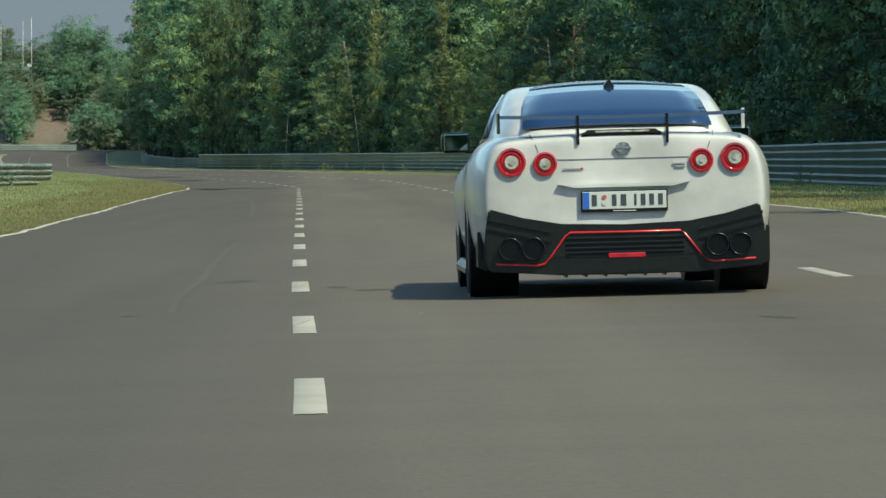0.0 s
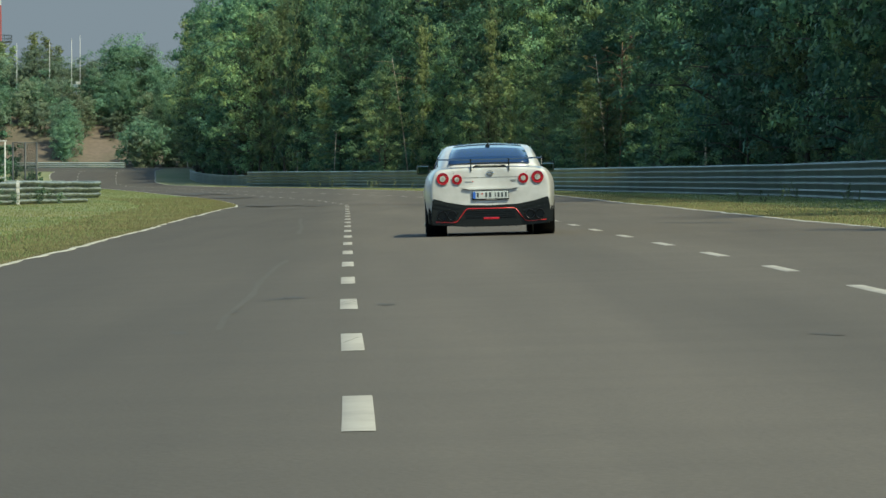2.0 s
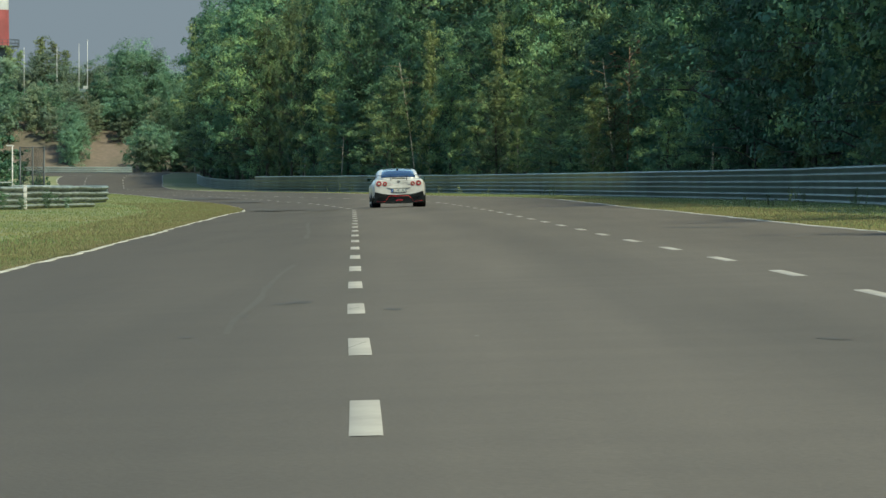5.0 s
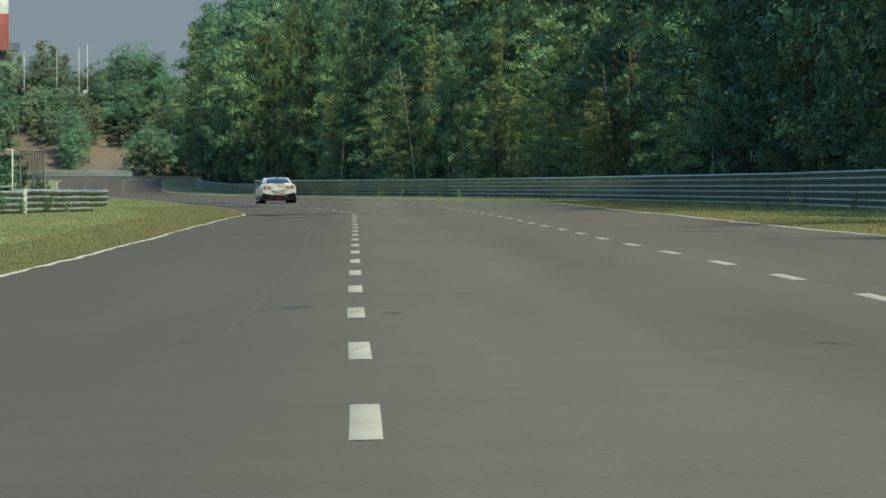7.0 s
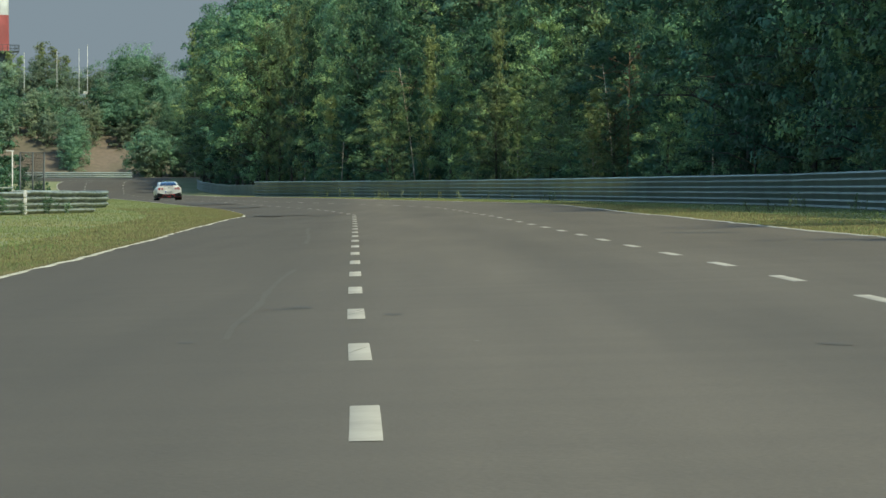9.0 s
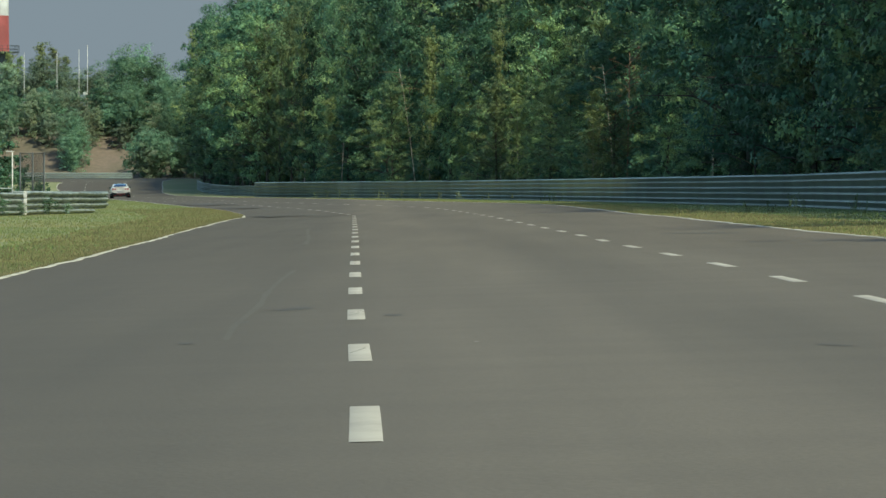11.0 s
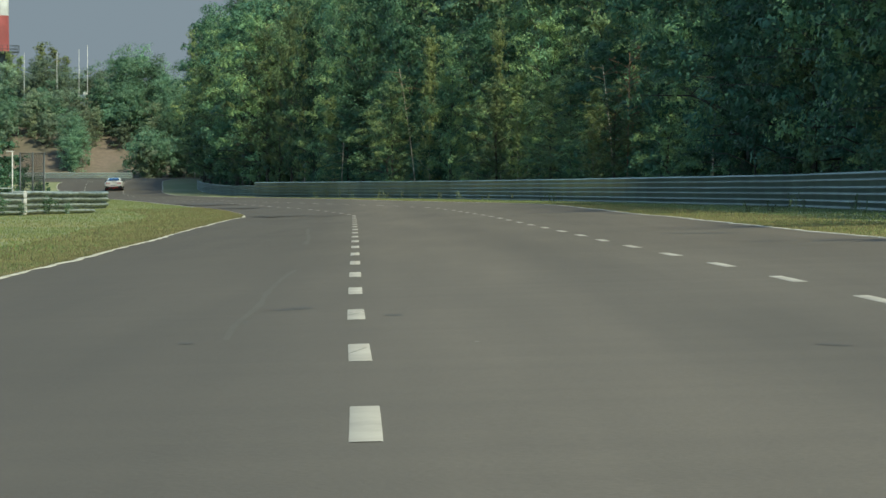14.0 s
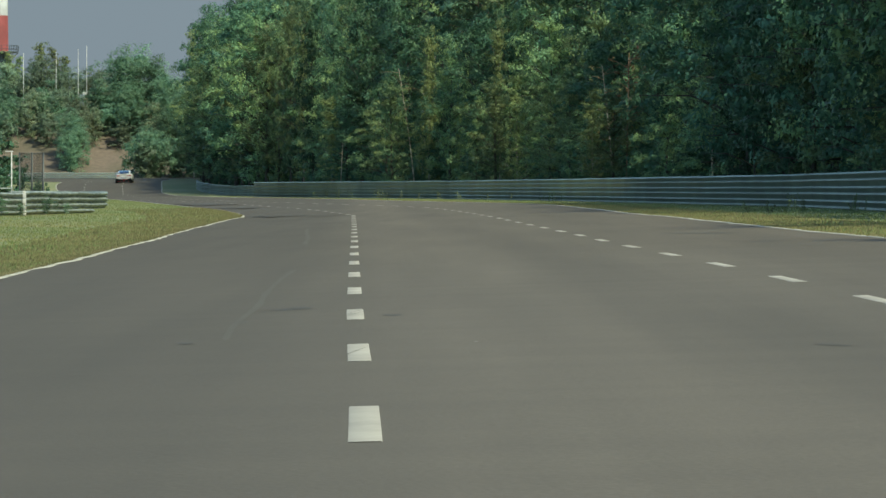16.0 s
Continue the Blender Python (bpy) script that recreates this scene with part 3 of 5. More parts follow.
def plant(proto, x, y, scale=1.0, turn=0.0, tall=1.0, sink=0.0, first=None, label=""):
    m = Matrix.LocRotScale((x, y, float(land(x, y)) - sink), Euler((0, 0, turn)), (scale, scale, scale * tall))
    if proto not in placed:
        placed.add(proto)
        proto.matrix_basis = m
        ob = proto
    else:
        ob = copy_thing(proto, m)
        ob.scale = (scale, scale, scale * tall)
    return tagged(ob, label) if label else ob


placed = set()
OAKS = [tree("oak_tree", "tree", "leafy green oak at the forest edge behind the guardrail", 12, 3.2, 0.10, 25, 126, 0.085, OAK_LEAF, BARK, 11),
        tree("oak_tree", "tree", "broad leafy oak with branches down to the ground", 13.5, 3.6, 0.07, 27, 126, 0.088, OAK_LEAF, BARK, 12)]
MAPLES = [tree("maple_tree", "tree", "dense dark green maple at the forest edge", 11, 2.9, 0.10, 25, 126, 0.085, MAPLE_LEAF, BARK, 21),
          tree("maple_tree", "tree", "tall dark green maple with an uneven crown", 15, 3.4, 0.11, 28, 126, 0.088, MAPLE_LEAF, BARK, 22)]
BIRCHES = [tree("birch_tree", "tree", "slender yellow-green birch with a pale trunk", 12, 2.1, 0.14, 28, 108, 0.075, BIRCH_LEAF, BIRCH_BARK, 31, form="cone", trunk_r=0.08, clump=0.7),
           tree("birch_tree", "tree", "light yellow-green birch with thin hanging twigs", 10, 1.9, 0.12, 26, 108, 0.075, BIRCH_LEAF, BIRCH_BARK, 32, form="cone", trunk_r=0.07, clump=0.7)]
PINES = [tree("pine_tree", "tree", "tall dark pine rising behind the leafy trees", 19, 3.4, 0.30, 36, 36, 0.26, PINE_NEEDLE, PINE_BARK, 41, form="pine", trunk_r=0.2, clump=0.95, squash=0.35, slim=0.2, twigs=False),
         tree("pine_tree", "tree", "old dark pine with a reddish trunk", 17, 3.0, 0.36, 32, 36, 0.26, PINE_NEEDLE, PINE_BARK, 42, form="pine", trunk_r=0.18, clump=0.95, squash=0.35, slim=0.2, twigs=False)]
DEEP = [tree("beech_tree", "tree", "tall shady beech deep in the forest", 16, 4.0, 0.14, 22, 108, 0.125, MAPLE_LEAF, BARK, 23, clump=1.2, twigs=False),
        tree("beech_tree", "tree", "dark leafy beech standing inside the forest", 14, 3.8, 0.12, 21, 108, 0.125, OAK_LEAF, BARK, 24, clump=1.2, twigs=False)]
FAR_TREES = [tree("lime_tree", "tree", "bushy green tree on top of the sandy bank", 9.5, 3.3, 0.03, 28, 108, 0.11, HAZY_BANK_LEAF, BARK, 61, clump=1.25, twigs=False),
             tree("lime_tree", "tree", "rounded green tree on top of the sandy bank", 8, 3.0, 0.03, 26, 108, 0.11, HAZY_BANK_LEAF, BARK, 62, clump=1.25, twigs=False),
             tree("lime_tree", "tree", "large rounded bright green tree above the sandy bank", 10.5, 3.7, 0.03, 36, 108, 0.11, HAZY_LIME_LEAF, BARK, 63, clump=1.3, twigs=False)]
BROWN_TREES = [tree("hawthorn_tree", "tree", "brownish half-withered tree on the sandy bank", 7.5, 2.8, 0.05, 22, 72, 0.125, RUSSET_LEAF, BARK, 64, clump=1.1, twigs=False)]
SHRUBS = [tree("shrub", "shrub", "leafy green shrub in the shade of the forest edge", 2.6, 1.5, 0.05, 12, 46, 0.10, SHRUB_LEAF, BARK, 51, trunk_r=0.05, clump=0.6, twigs=False),
          tree("shrub", "shrub", "low dense bush growing under the trees", 1.9, 1.4, 0.04, 10, 46, 0.095, SHRUB_LEAF, BARK, 52, trunk_r=0.04, clump=0.55, twigs=False)]

BANK_SHRUBS = [tree("shrub", "shrub", "hazy green bush by the sandy bank", 2.7, 1.5, 0.04, 12, 63, 0.085, HAZY_LIME_LEAF, BARK, 53, trunk_r=0.05, clump=0.7, twigs=False),
               tree("shrub", "shrub", "low hazy grey-green bush by the sandy bank", 2.1, 1.4, 0.04, 11, 63, 0.085, HAZY_BANK_LEAF, BARK, 54, trunk_r=0.04, clump=0.65, twigs=False)]

EDGE = [(17.5, 62), (16.6, 118), (16.2, 165), (15.9, 205), (13.8, 245), (10.5, 300), (4.6, 365), (-3.4, 410), (-8.6, 440), (-10.5, 480), (-13, 510), (-17, 540), (-20.5, 575), (-23, 610), (-27.5, 650), (-29, 672)]


def edge_height(y):
    """How high the trees of the forest edge stand along it."""
    return float(np.interp(y, [200, 260, 350, 420, 520, 560, 660], [11.0, 8.6, 9.8, 12.2, 15.5, 18.0, 17.0]))


def forest():
    rng = random.Random(5)
    # the shaded wall of the wood, mostly in dark maple leaves that deepen the shade
    for x, y in dense(EDGE, 6.0):
        if y < 135:
            kind, size, tall = rng.choice(DEEP), rng.uniform(0.9, 1.1), rng.uniform(0.92, 1.15)
        elif y < 260:
            kind, size, tall = rng.choice(MAPLES), rng.uniform(1.2, 1.4), rng.uniform(1.0, 1.2)
        else:
            kind, size = rng.choice(MAPLES + OAKS[:1]), rng.uniform(0.72, 0.95) * (1.3 if y > 520 else 1.0)
            tall = edge_height(y) * rng.uniform(0.9, 1.15) / (HEIGHT[kind] * size)
        plant(kind, x + rng.uniform(2.0, 4.4) - (1.6 if y < 260 or y > 540 else 0.0), y + rng.uniform(-2.2, 2.2), size, rng.uniform(0, 6.28), tall)
    # single trees that stand out of it into the sun, mostly in lit-looking yellow-green leaves
    for x, y in dense(EDGE[5:], 10.5):
        kind = rng.choice(OAKS + OAKS + BIRCHES + MAPLES[:1])
        size = rng.uniform(0.48, 0.66) * (1.0 if y < 420 else 1.3)
        tall = edge_height(y) * rng.uniform(0.5, 1.08) / (HEIGHT[kind] * size)
        plant(kind, x + rng.uniform(-0.9, 1.3), y + rng.uniform(-4, 4), size, rng.uniform(0, 6.28), tall, label="sunlit leafy tree standing out of the forest edge")
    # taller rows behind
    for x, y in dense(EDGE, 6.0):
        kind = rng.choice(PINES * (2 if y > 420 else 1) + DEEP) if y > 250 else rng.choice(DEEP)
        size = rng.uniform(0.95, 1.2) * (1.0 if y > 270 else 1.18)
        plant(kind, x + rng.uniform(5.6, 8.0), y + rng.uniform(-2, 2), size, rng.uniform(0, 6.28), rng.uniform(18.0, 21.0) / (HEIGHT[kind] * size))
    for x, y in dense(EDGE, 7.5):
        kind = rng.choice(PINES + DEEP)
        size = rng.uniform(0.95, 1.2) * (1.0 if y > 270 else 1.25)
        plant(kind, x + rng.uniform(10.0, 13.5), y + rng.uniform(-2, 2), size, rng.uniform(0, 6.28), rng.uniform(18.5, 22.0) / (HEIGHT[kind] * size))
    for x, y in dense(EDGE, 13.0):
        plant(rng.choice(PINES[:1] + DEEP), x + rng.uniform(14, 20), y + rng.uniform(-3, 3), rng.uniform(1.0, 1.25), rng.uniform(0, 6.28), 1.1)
    for x, y in dense(EDGE[:5], 10.0):
        for out in (22, 29):
            plant(rng.choice(DEEP), x + out + rng.uniform(-2, 2), y + rng.uniform(-3, 3), rng.uniform(1.1, 1.3), rng.uniform(0, 6.28), 1.05)
    for x, y in dense(EDGE[3:], 9.0):
        kind = rng.choice(OAKS + MAPLES + BIRCHES)
        plant(kind, x + rng.uniform(1.0, 3.0), y + rng.uniform(-2, 2), 0.5 * rng.uniform(0.8, 1.2), rng.uniform(0, 6.28), rng.uniform(3.2, 6.6) * (1.0 if y < 400 else 1.35) / (HEIGHT[kind] * 0.5), label="young leafy tree of the forest edge")
    for x, y in dense(EDGE[2:], 5.4):
        plant(rng.choice(SHRUBS), x + rng.uniform(0.4, 3.8), y + rng.uniform(-2, 2), rng.uniform(0.7, 1.25), rng.uniform(0, 6.28))


forest()


def undergrowth():
    """The dark thicket deep in the wood, past counting."""
    rng = np.random.default_rng(8)
    line = np.array(dense(EDGE, 1.5))
    pick = rng.integers(0, len(line), 11000)
    x, y = line[pick, 0] + rng.uniform(11, 26, len(pick)), line[pick, 1] + rng.uniform(-2, 2, len(pick))
    z = land(x, y) + 5.5 * rng.random(len(pick)) ** 1.4
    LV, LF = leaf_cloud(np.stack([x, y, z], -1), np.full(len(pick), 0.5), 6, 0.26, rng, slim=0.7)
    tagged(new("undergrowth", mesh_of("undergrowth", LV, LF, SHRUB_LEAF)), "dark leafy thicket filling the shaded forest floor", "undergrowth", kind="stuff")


undergrowth()


def wood_behind():
    """The trees on the other side of the camera, which the car's mirrors show."""
    rng = random.Random(21)
    for i in range(14):
        x = -34 + 68 * (i + rng.random()) / 14
        plant(rng.choice(DEEP), x + (-6 if x < 0 else 6), rng.uniform(-150, -110), rng.uniform(0.9, 1.2), rng.uniform(0, 6.28), label="leafy tree of the wood at the near end of the track")
    for i in range(40):
        plant(SHRUBS[i % 2], -40 + 2.0 * i, rng.uniform(-112, -102), rng.uniform(1.8, 2.6), rng.uniform(0, 6.28), label="dense bush at the near end of the track")


wood_behind()
for i, (x, y) in enumerate(((-19.5, 562), (-20.8, 572), (-22.0, 579), (-22.5, 586), (-23.4, 595), (-24.2, 603), (-25.2, 617), (-26.4, 628), (-28, 641), (-24.9, 590), (-25.9, 606), (-26.4, 613), (-27.2, 622), (-26.0, 600))):
    plant((MAPLES[0], OAKS[1])[i % 2], x + 0.4, y, (1.15, 0.95)[i % 2] if y < 604 else 0.85, i * 1.3, 1.0, label="dense dark tree overhanging the shaded bend")


def bare_tree(x, y, top, lean, bark, twigs, label, r=0.05, seed=0, leaves=True):
    """A thin stem with bare side twigs and a few withered leaves."""
    rng = np.random.default_rng(seed)
    root = tagged(new("withered_tree"), label, "tree", group="trees of the forest edge")
    z = float(land(x, y))
    pts = [Vector((x + lean * (k / 6) ** 1.3, y, z - 0.2 + (top + 0.2) * k / 6)) for k in range(7)]
    V, F, C = [], [], []
    tube(V, F, pts, [r * (1.1 - 0.12 * k) for k in range(7)], 7)
    piece("trunk", mesh_of("trunk", V, F, bark, smooth=True), root)
    V, F = [], []
    for i in range(twigs):
        k = rng.uniform(2.2, 5.95)
        o = pts[int(k)].lerp(pts[int(k) + 1], k % 1)
        e = o + Vector((rng.normal(0, 0.8), rng.normal(-0.3, 0.5), rng.uniform(-0.2, 0.6)))
        tube(V, F, [o, o.lerp(e, 0.5) + Vector((0, 0, 0.08)), e], [0.022, 0.014, 0.005], 4)
        C.append(tuple(e))
    piece("twigs", mesh_of("twigs", V, F, DRY_TWIG), root)["kind"] = "stuff"
    if leaves:
        LV, LF = leaf_cloud(C, [0.35] * len(C), 22, 0.06, rng)
        piece("crown", mesh_of("crown", LV, LF, BROWN_LEAF), root)


bare_tree(-1.9, 398, 9.2, -1.2, BIRCH_BARK, 14, "leaning pale birch stem with few twigs", seed=1, leaves=False)
bare_tree(9.6, 312, 7.6, -0.7, BIRCH_BARK, 18, "thin pale stem leaning out of the forest edge", seed=2)
bare_tree(10.2, 310, 8.2, 0.15, DRY_TWIG, 34, "withered reddish-brown young tree", seed=3)
bare_tree(-7.8, 428, 4.2, 0.2, BIRCH_BARK, 6, "pale thin birch stem at the forest edge", seed=4, leaves=False)
bare_tree(12.6, 262, 4.5, 0.1, BIRCH_BARK, 5, "slim grey stem standing behind the guardrail", seed=5, leaves=False)
bare_tree(13.6, 243, 4.6, -0.15, BARK, 5, "slim grey stem standing behind the guardrail", seed=6, leaves=False)


def weed(x, y, tall, seed):
    """A tall verge weed: a few thin stalks with narrow leaves and seed heads."""
    rng = np.random.default_rng(seed)
    root = tagged(new("weed"), "tall pale grass weed growing beside the guardrail", "weed", group="weeds along the guardrail")
    V, F, C = [], [], []
    for k in range(int(rng.integers(2, 5))):
        o = Vector((x + rng.normal(0, 0.12), y + rng.normal(0, 0.1), 0))
        o.z = float(land(o.x, o.y)) - 0.05
        e = o + Vector((rng.normal(0, 0.1), 0, tall * rng.uniform(0.6, 1.1)))
        tube(V, F, [o, o.lerp(e, 0.5), e], [0.011, 0.009, 0.006], 4)
        C += [tuple(o.lerp(e, q)) for q in (0.35, 0.6, 0.85, 1.0)]
    piece("stalks", mesh_of("stalks", V, F, WEED_STALK), root)["kind"] = "stuff"
    LV, LF = leaf_cloud(C, [0.06] * len(C), 5, 0.045, rng, slim=0.2)
    piece("leaves", mesh_of("leaves", LV, LF, WEED_STALK), root)


for i, (x, y, h) in enumerate(((9.0, 152, 0.34), (8.6, 158, 0.3), (10.0, 158, 0.5), (10.2, 160, 0.55), (9.7, 156, 0.4), (11.6, 158, 0.5), (11.9, 160, 0.6), (11.5, 155, 0.4), (5.0, 262, 0.5), (4.7, 262, 0.4), (5.4, 268, 0.45), (3.6, 300, 0.5), (1.0, 320, 0.5), (-0.2, 330, 0.55),
                            (-2.6, 350, 0.6), (-3.6, 356, 0.6), (-4.2, 360, 0.7), (-4.0, 365, 0.6), (-6.0, 370, 0.6), (-7.0, 378, 0.7), (-8.0, 384, 0.6), (-9.0, 392, 0.5), (2.4, 308, 0.45), (-1.4, 338, 0.4))):
    weed(x, y, h, 70 + i)


for i, (x, y, k, p) in enumerate(((14.7, 176, 0.42, OAKS[0]), (15.0, 190, 0.5, BIRCHES[1]), (14.9, 183, 0.36, OAKS[1]), (8.2, 306, 0.5, BIRCHES[0]), (3.4, 356, 0.6, OAKS[0]), (-3.6, 398, 0.6, OAKS[1]), (10.9, 272, 0.45, OAKS[0]))):
    plant(p, x, y, k, i * 1.7, label="young leafy tree reaching out of the forest edge")
for i in range(9):
    plant(OAKS[1] if i % 2 else MAPLES[1], 16.6 - 0.02 * i, 160 + 8.5 * i, 1.2, i * 1.4, (1.25, 1.1)[i % 2], label="tall dark tree shading the verge and the guardrail")
for i in range(10):
    plant(MAPLES[0] if i % 3 else OAKS[0], 15.3 + 0.5 * (i % 2) - max(0, (i - 5)) * 0.62, 146 + 12.5 * i, 0.74 + 0.07 * (i % 3), i * 2.1, label="dark leafy tree leaning over the guardrail")
for i, (x, y, k) in enumerate(((-20.6, 580, 0.8), (-22.2, 592, 0.85), (-23.4, 603, 0.8), (-24.6, 614, 0.75), (-19.5, 566, 0.8))):
    plant((OAKS + MAPLES)[i % 4], x, y, k, i * 1.3, label="leafy tree shading the inside of the bend")
for i in range(7):
    plant((OAKS + MAPLES)[i % 4], -16.6 - 1.15 * i + 0.02 * i * i, 530 + 9.5 * i, 1.15, i * 2.3, 1.1, label="dense tall tree shading the verge of the bend")
for i in range(9):
    plant(DEEP[i % 2], -17.2 - 0.62 * i, 560 + 8.6 * i, 1.12, i * 1.9, label="tall beech whose shade falls over the bend")
for i in range(11):
    plant(SHRUBS[i % 2], -21.0 - 0.335 * i, 572 + 4.4 * i, 1.5 + 0.2 * (i % 3), i * 0.9, label="dense bush behind the rail of the shaded bend")
for i, (x, y, k) in enumerate(((-16.9, 214, 0.22), (-16.2, 215, 0.18), (-15.6, 221, 0.2), (-15.2, 226, 0.16))):
    plant(BANK_SHRUBS[i % 2], x, y, k, i * 1.1, label="small leafy plant at the foot of the guardrail")
for i, (x, y, k) in enumerate(((-32.6, 417, 0.9), (-31.6, 420, 1.0), (-33.6, 425, 1.2), (-30.6, 424, 0.6), (-34.8, 428, 1.5))):
    plant(SHRUBS[i % 2], x, y, k, i * 1.1, label="light green bush behind the wire gate")


# ---- far bank with its wood ----
def bank_height(x, y):
    k = np.clip((y - 697) / 26, 0, 1)
    w = np.clip((-24 - x) / 8, 0, 1)
    return (3 * k * k - 2 * k ** 3) * w * 6.6


def embankment():
    xs, ys = np.linspace(-150, -20, 90), np.linspace(694, 800, 60)
    X, Y = np.meshgrid(xs, ys)
    rough = np.array([noise.noise((a * 0.2, b * 0.2, 2)) for a, b in zip(X.ravel(), Y.ravel())]).reshape(X.shape)
    Z = land(X, Y) - 0.04 + bank_height(X, Y) + 0.5 * rough * np.clip((Y - 697) / 8, 0, 1)
    tagged(new("embankment", grid_mesh("embankment", X, Y, Z, SAND)), "bare sandy slope behind the far guardrail", "embankment", kind="structure")


embankment()


def sand_patch():
    ys = np.linspace(646, 694, 30)
    k = np.linspace(0, 1, 12)
    a = np.maximum(right_edge(ys), -37.5)[:, None] + 0.3
    X = a + (-26.5 - a) * k
    Y = np.repeat(ys[:, None], 12, 1)
    tagged(new("sand_patch", grid_mesh("sand_patch", X, Y, land(X, Y) + 0.03, SAND)), "dry sandy verge at the far end of the bend", "sand", kind="structure")


sand_patch()


def bank_wood():
    rng = random.Random(9)

    def grow(proto, x, y, k, tall=1.0, label=""):
        ob = plant(proto, x, y, k, rng.uniform(0, 6.28), tall, label=label)
        ob.location.z += float(bank_height(x, y)) - 0.4
        return ob

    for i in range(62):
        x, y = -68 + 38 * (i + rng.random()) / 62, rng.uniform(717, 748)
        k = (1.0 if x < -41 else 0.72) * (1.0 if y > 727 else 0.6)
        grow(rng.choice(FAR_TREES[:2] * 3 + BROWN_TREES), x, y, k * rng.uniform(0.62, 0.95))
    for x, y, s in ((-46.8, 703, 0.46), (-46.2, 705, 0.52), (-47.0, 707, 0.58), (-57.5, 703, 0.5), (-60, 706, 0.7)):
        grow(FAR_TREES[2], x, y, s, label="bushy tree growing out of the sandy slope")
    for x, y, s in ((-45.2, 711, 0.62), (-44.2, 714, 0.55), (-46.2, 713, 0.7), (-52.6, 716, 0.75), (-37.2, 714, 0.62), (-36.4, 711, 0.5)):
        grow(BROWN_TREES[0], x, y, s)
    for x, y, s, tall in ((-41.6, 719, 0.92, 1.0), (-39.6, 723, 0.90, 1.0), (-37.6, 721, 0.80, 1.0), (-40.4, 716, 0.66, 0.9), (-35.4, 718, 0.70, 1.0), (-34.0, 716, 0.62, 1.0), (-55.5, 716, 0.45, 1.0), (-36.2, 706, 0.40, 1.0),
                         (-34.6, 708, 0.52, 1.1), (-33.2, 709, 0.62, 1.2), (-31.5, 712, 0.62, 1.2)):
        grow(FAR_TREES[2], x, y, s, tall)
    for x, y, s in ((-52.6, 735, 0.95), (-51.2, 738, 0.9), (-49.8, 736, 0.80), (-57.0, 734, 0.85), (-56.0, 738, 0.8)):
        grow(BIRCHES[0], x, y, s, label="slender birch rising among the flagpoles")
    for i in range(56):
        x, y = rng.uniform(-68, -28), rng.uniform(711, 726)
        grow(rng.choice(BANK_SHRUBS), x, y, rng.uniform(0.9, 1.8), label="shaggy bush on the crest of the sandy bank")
    for i in range(18):
        x, y = rng.uniform(-37.5, -27), rng.uniform(692, 700)
        plant(rng.choice(BANK_SHRUBS), x, y, rng.uniform(1.2, 1.9), rng.uniform(0, 6.28), label="rounded green bush at the end of the far guardrail")
    for x, y, s, p in ((-38.5, 462, 0.62, OAKS[0]), (-36.9, 440, 0.42, MAPLES[0]), (-41, 475, 0.66, BIRCHES[0]), (-40, 450, 0.6, MAPLES[0]), (-46, 480, 0.7, OAKS[1])):
        plant(p, x, y, s, x, label="green tree beside the wire gate")


bank_wood()


# ---- tower, masts, gate ----
def chimney():
    root = tagged(new("chimney"), "red and white banded chimney behind the trees", "chimney")
    x0, y0, z0 = -72.65, 915.0, float(land(-72, 915)) - 2.1
    bands = [(0, 23, DARK_STEEL), (23, 29.0, TOWER_RED), (29.0, 35.0, TOWER_WHITE), (35.0, 41.0, TOWER_RED), (41.0, 47.0, TOWER_WHITE)]
    for a, b, m in bands:
        bm = bmesh.new()
        disc(bm, 2.0 - 0.012 * a, 2.0 - 0.012 * b, b - a, Matrix.Translation((x0, y0, z0 + (a + b) / 2)), 32)
        part("band", bm, m, root, smooth=False)
    bm = bmesh.new()
    disc(bm, 3.4, 3.4, 0.18, Matrix.Translation((x0, y0, z0 + 23.0)), 32)
    part("platform", bm, DARK_STEEL, root)
    V, F = [], []
    for k in range(24):
        a = 2 * math.pi * k / 24
        p = Vector((x0 + 3.35 * math.cos(a), y0 + 3.35 * math.sin(a), z0 + 23.0))
        tube(V, F, [p, p + Vector((0, 0, 1.1))], [0.04, 0.04], 4)
    for h in (0.55, 1.1):
        ring = [(x0 + 3.35 * math.cos(2 * math.pi * k / 24), y0 + 3.35 * math.sin(2 * math.pi * k / 24), z0 + 23 + h) for k in range(25)]
        tube(V, F, ring, [0.04] * 25, 4)
    for k in range(8):
        a = 2 * math.pi * k / 8
        tube(V, F, [(x0 + 3.3 * math.cos(a), y0 + 3.3 * math.sin(a), z0 + 23), (x0 + 1.8 * math.cos(a), y0 + 1.8 * math.sin(a), z0 + 21.2)], [0.06, 0.06], 4)
    piece("railing", mesh_of("railing", V, F, DARK_STEEL), root)


def masts():
    for x, top in ((43, 96), (101, 93), (140, 89), (155, 82)):
        y = 725.0
        px = (x - 784) / 9900 * y
        z1 = 0.84 + (334.8 - top) / 9900 * y
        zb = float(land(px, y) + bank_height(px, y)) - 0.3
        root = tagged(new("flagpole"), "thin white bare flagpole rising above the trees", "flagpole", group="flagpoles")
        V, F = [], []
        tube(V, F, [(px, y, zb), (px, y, (zb + z1) / 2), (px, y, z1)], [0.048, 0.042, 0.028], 8)
        piece("pole", mesh_of("pole", V, F, WHITE_METAL, smooth=True), root)
        bm = bmesh.new()
        bmesh.ops.create_uvsphere(bm, u_segments=8, v_segments=6, radius=0.06, matrix=Matrix.Translation((px, y, z1 + 0.03)))
        part("finial", bm, WHITE_METAL, root)


